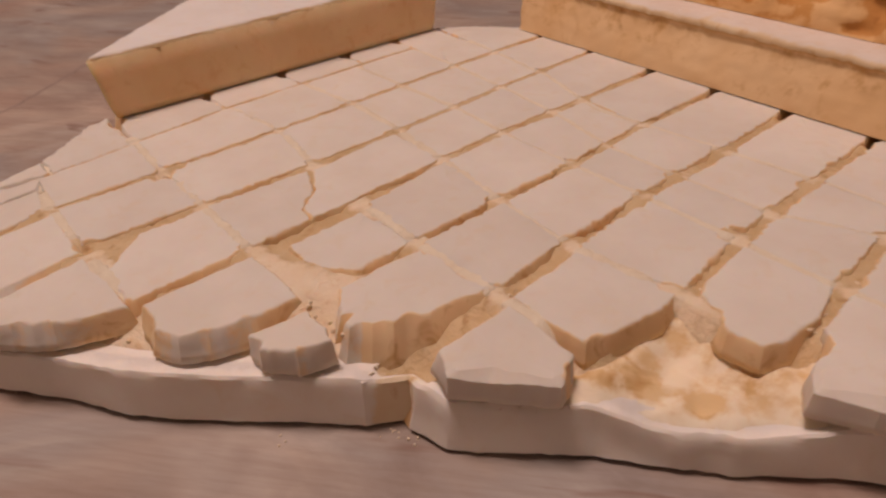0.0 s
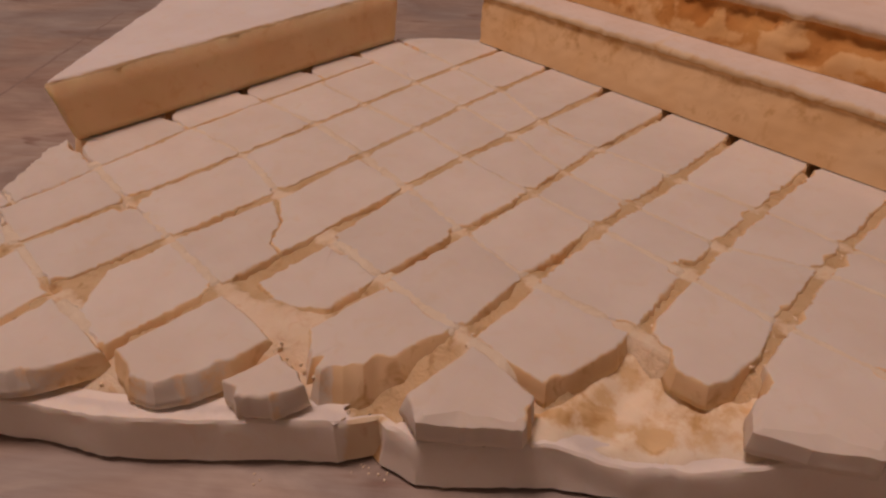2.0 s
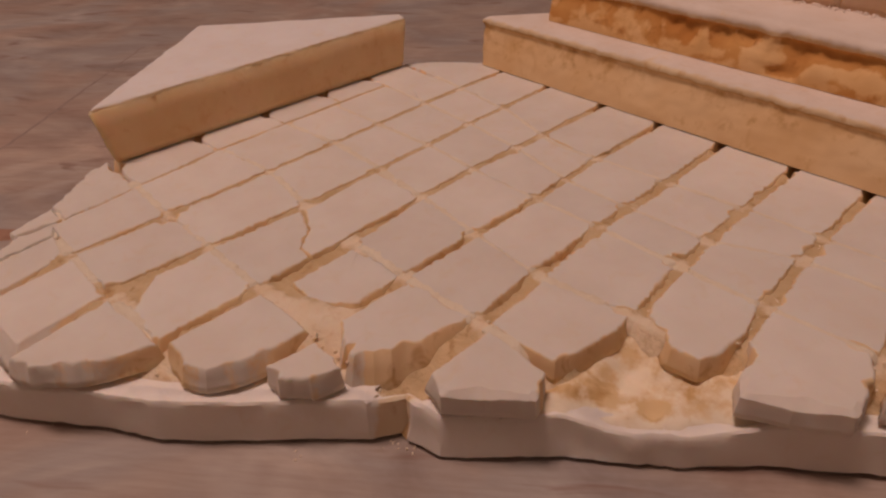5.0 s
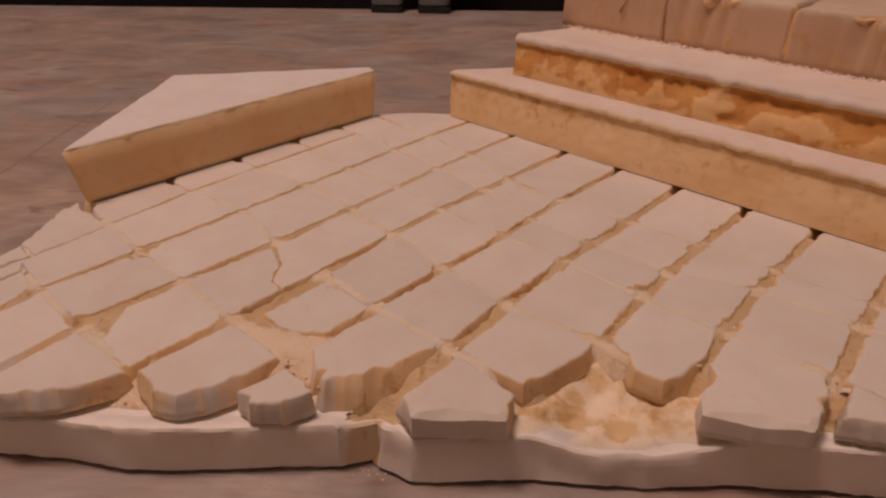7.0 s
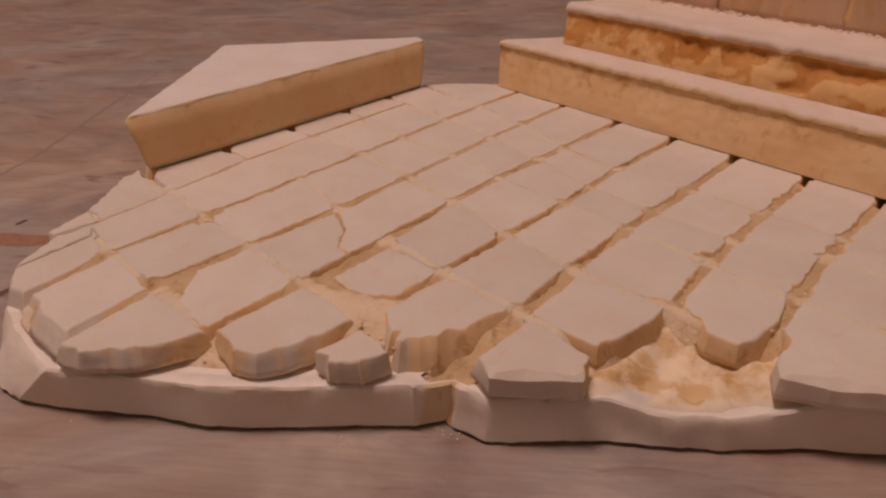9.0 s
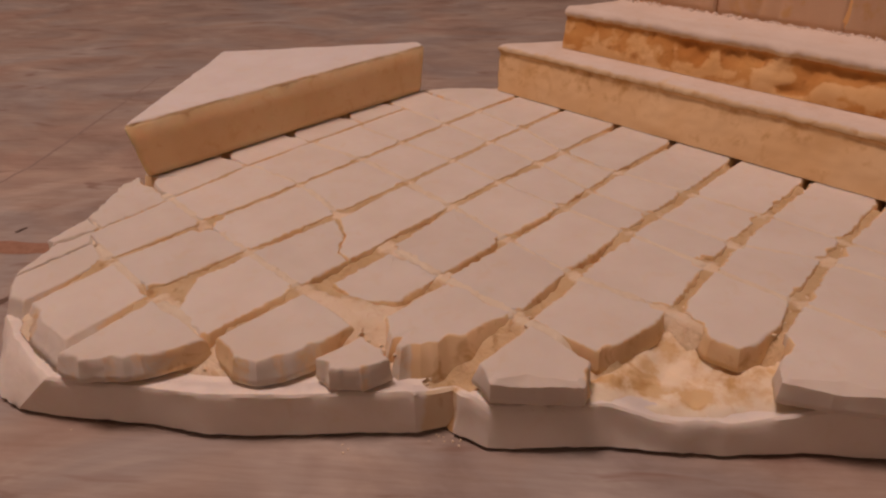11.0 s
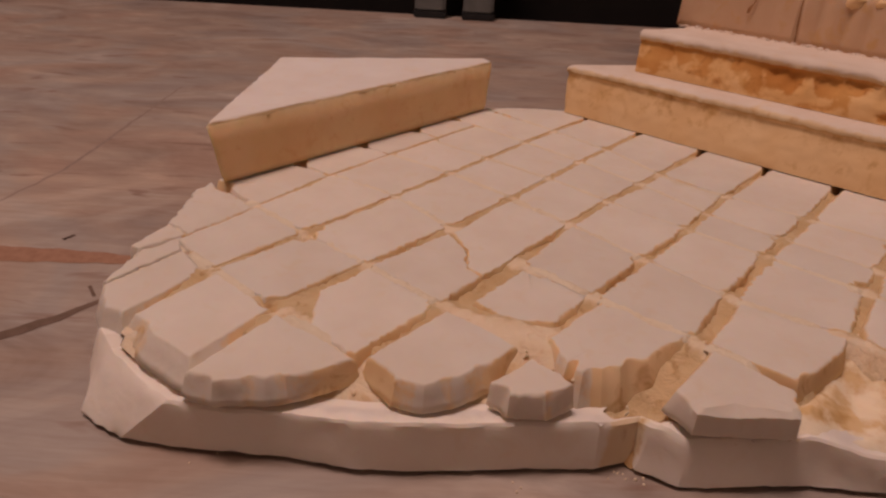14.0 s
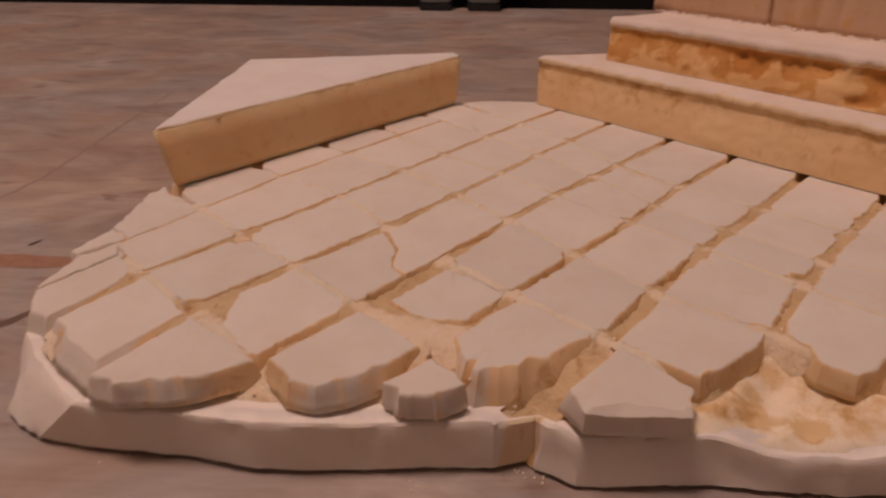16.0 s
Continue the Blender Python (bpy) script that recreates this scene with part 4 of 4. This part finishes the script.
# steps -----------------------------------------------------------------------------
def step_run(profile, x0, x1, lean, slant, seed, rough, coarse, skin_from, shade_tone, hollows=(), bulges=()):
    """A long foam step: the (y, z) profile from the front foot over the nose to the back, swept along x. Its end at x0
    is cut off aslant; a share tells how much darker foam, partly painted shade, shows in its front, and hollows and
    bulges are (x, z, half width, half height)."""
    bm = bmesh.new()
    raw = bm.verts.layers.float.new("raw")
    n = round((x1 - x0) / 1.4)
    dense = []
    for (ya, za), (yb, zb) in zip(profile, profile[1:]):
        k = max(1, min(4, round(math.hypot(yb - ya, zb - za) / 1.6)))
        dense += [(ya + (yb - ya) * i / k, za + (zb - za) * i / k) for i in range(k)]
    dense.append(profile[-1])
    z0, z1 = dense[0][1], max(z for _, z in dense)
    nose = min(y for y, z in dense if z > skin_from)
    rows = []
    for a in range(n + 1):
        row = []
        for y, z in dense:
            f = (z - z0) / (z1 - z0)
            x = x0 + (x1 - x0) * a / n - lean * f * (1 - a / n) ** 8 + slant * max(0.0, y - nose) * (1 - a / n) ** 6
            e = noise.noise((x * 0.22, z * 0.3, seed)) * rough + noise.noise((x * 0.05, z * 0.09, seed + 9)) * coarse
            pit = 0.0
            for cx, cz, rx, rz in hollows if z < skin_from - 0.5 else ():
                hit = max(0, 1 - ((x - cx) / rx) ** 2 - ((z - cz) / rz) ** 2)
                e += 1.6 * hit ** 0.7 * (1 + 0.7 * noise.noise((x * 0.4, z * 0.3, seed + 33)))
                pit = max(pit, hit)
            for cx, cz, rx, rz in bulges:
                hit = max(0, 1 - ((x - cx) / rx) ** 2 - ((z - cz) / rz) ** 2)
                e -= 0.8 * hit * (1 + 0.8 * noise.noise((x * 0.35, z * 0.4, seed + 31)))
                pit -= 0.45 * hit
            keep = 0.35 if z - z0 < 1.5 else 1.0
            crust = z > skin_from and y < nose + 6
            e += crust * (0.7 * noise.noise((x * 0.45, z * 0.5, seed + 3)) + 0.35 * noise.noise((x * 1.1, z, seed + 5)))
            flat = 0.5 if z > z1 - 0.6 else 1.6 if z > z1 - 4 else 1.0
            up = flat * 0.35 * noise.noise((x * 0.2, y * 0.2, seed + 4)) * (z > z0 + 1) + crust * 0.4 * noise.noise((x * 0.5, y * 0.5, seed + 7))
            v = bm.verts.new((x * MM, (y + e * keep) * MM, (z + up) * MM))
            # darker under the nose and in hollows: orange foam plus shade painted as colour
            v[raw] = min(1.0, max(0.0, shade_tone * (0.22 + 0.75 * f * f + 0.5 * noise.noise((x * 0.06, z * 0.16, seed + 11)) + 0.3 * noise.noise((x * 0.2, z * 0.3, seed + 12)) + 0.75 * pit)))
            if z > skin_from:
                v[raw] = max(0.0, 0.4 * noise.noise((x * 0.09, z * 0.2, seed + 13))) + (0.75 if z < skin_from + 1.6 else 0.45 if z < skin_from + 2.7 and y < nose + 1 else 0.14 if y < nose + 2 else 0.0)
            row.append(v)
        rows.append(row)
    m = len(dense)
    for a in range(n):
        for b in range(m - 1):
            f = bm.faces.new((rows[a][b], rows[a + 1][b], rows[a + 1][b + 1], rows[a][b + 1]))
            f.material_index = 0 if dense[b][1] >= skin_from else 1
            f.smooth = True
    for row in (rows[0], rows[-1]):
        tail = [bm.verts.new((row[-1].co.x, row[-1].co.y, z0 * MM))]
        bm.faces.new(row + tail).material_index = 1
    return bm


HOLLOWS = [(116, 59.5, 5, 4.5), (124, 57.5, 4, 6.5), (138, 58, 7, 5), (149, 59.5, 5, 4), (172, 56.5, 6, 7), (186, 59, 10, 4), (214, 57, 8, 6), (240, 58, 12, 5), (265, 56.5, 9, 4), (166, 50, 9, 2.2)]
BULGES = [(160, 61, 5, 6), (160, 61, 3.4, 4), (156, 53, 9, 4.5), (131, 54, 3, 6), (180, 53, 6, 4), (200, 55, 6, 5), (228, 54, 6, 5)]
STEP_ONE = [(-0.2, 24.4), (0.6, 28), (1.9, 32), (3.5, 36), (4.9, 39.5), (5.7, 42), (5.6, 43.2), (5.2, 44.0), (5.0, 45.0), (5.6, 46.0), (6.9, 46.7), (8.6, 47), (46, 47)]
STEP_TWO = [(21.5, 47.2), (22.2, 50.5), (23.4, 53.5), (25.2, 57), (26.6, 59.8), (26.9, 61), (26.4, 62.2), (25.8, 63.4), (25.8, 64.6), (26.6, 65.7), (28.2, 66.6), (29.6, 66.8), (32, 66.5), (40, 65.7), (54, 65.1), (74, 65)]
for name, profile, x0, lean, slant, seed, rough, coarse, nose, shade_tone, core, label in (
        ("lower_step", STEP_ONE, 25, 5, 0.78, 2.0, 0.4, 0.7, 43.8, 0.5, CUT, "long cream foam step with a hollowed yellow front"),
        ("upper_step", STEP_TWO, 50, 3, 0.2, 6.0, 0.5, 0.8, 61.6, 1.3, ORANGE_FOAM, "long foam step with a torn orange-yellow front")):
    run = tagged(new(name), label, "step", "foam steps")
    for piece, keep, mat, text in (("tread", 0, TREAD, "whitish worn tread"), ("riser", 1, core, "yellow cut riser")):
        bm = step_run(profile, x0, 320, lean, slant, seed, rough, coarse, nose, shade_tone, *((HOLLOWS, BULGES) if core is ORANGE_FOAM else ((), ())))
        bmesh.ops.delete(bm, geom=[f for f in bm.faces if f.material_index != keep], context="FACES")
        for f in bm.faces:
            f.material_index = 0
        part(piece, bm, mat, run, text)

top_row = new("stone_row")
tagged(top_row, "row of carved foam blocks with cracked joints on the upper step", "block row")
for n, outline in enumerate(([(47.0, 67.6), (106.6, 66.6), (107.2, 67.8), (108, 66.6), (166.6, 67.0), (166.6, 168), (124, 155), (103.5, 134.6), (67, 112), (45.6, 86)], [(168.2, 67.0), (318, 66.4), (318, 176), (168.2, 168)])):
    part("block", block(outline, 90.2 - 0.6 * n, 64.9, 60 + n, step=1.5, rough=0.2, round_off=2.6, flare=0.8, lumps=0.22, chips=2.4, skin_rows=4, dents=[(58, 66, 5), (64, 66, 4), (118, 66, 5), (130, 66, 6), (139, 66, 5), (196, 66, 6), (240, 66, 6)]), ROW, top_row)


def crack_strip(points, width, seed):
    """A thin dark split in a front face, as a narrow sunk wedge of polygons along (x, y, z)."""
    bm = bmesh.new()
    rng = random.Random(seed)
    pairs = []
    for x, y, z in points:
        w = width * (0.4 + rng.random()) / 2
        pairs.append((bm.verts.new(((x - w) * MM, y * MM, z * MM)), bm.verts.new(((x + w) * MM, y * MM, z * MM))))
    for (a, b), (c, e) in zip(pairs, pairs[1:]):
        bm.faces.new((a, b, e, c))
    return bm


def bare_patch(x, wide, high, seed):
    """A bare yellow patch where the front edge of a block has flaked off: a flat lump let into the edge."""
    bm = bmesh.new()
    bmesh.ops.create_icosphere(bm, subdivisions=3, radius=1.0)
    for v in bm.verts:
        c = v.co * (1 + 0.35 * noise.noise(v.co * 1.7 + Vector((seed, 0, 0))) + 0.2 * noise.noise(v.co * 4 + Vector((0, seed, 0))))
        v.co = Vector(((x + wide * c.x) * MM, (69.9 + 2.7 * c.y - 0.4 * c.z) * MM, (87.4 + high * c.z * (1.0 if c.z < 0 else 2.2 / high)) * MM))
    for f in bm.faces:
        f.smooth = True
    return bm


for n, (x, wide, high) in enumerate(((71, 10, 2.2), (106, 3.5, 2.6), (129, 7.5, 4.6), (141, 4, 2.0), (165.2, 2.6, 7.0), (175, 7, 4.0), (190, 9, 3.0))):
    part("bare_patch", bare_patch(x, wide, high, 3.1 * n), CUT, top_row, "flaked-off yellow edge")
part("crack", crack_strip([(83.0, 65.2, 76.2), (83.6, 65.4, 78.5), (85.0, 65.9, 81), (85.6, 66.4, 83.6), (86.0, 67.9, 87.4)], 1.2, 2), CRACK, top_row, "dark crack")
part("crack", crack_strip([(167.6, 66.9, 66), (167.0, 66.4, 70), (167.5, 66.6, 75), (167.2, 66.9, 80), (167.6, 67.4, 84), (167.3, 68.6, 87.6)], 3.2, 6), ORANGE_FOAM, top_row, "orange gap between the blocks")
part("crack", crack_strip([(108.4, 65.4, 66), (108.2, 65.3, 70), (107.8, 65.4, 74), (107.6, 65.7, 78), (107.2, 66.2, 82), (107.2, 67.4, 86.6)], 1.0, 4), CRACK, top_row, "dark crack")


# workbench standing behind the board ----------------------------------------------
bench = new("workbench")
tagged(bench, "dark workbench standing on grey square metal legs", "workbench")


def board_box(u0, v0, z0, u1, v1, z1, bevel):
    bm = box(u0 * MM, v0 * MM, z0 * MM, u1 * MM, v1 * MM, z1 * MM, bevel * MM)
    turn = Matrix(((U.x, V.x, 0, 0), (U.y, V.y, 0, 0), (0, 0, 1, 0), (0, 0, 0, 1)))
    bmesh.ops.transform(bm, matrix=turn, verts=bm.verts)
    return bm


for u0 in LEG_U:
    leg = part("leg", board_box(u0, LEG_V, 6, u0 + 31, LEG_V + 31, 420, 2.5), METAL, bench, "grey painted square metal leg")
    part("foot", board_box(u0 - 1, LEG_V - 1, 0.2, u0 + 32, LEG_V + 32, 7, 1.2), RUBBER, leg, "black plastic foot")
# backdrop coloured near black to stand in for the deep shade behind the legs
part("back_panel", board_box(-1500, FAR + 60, -17.8, 1500, FAR + 75, 560, 1), NEAR_BLACK, bench, "almost black backdrop standing in for deep shade")
# the bench top is out of view, added above the legs
part("bench_top", board_box(-1500, LEG_V - 60, 420.5, 1500, FAR + 75, 455, 3), NEAR_BLACK, bench, "unseen dark bench top added over the legs")
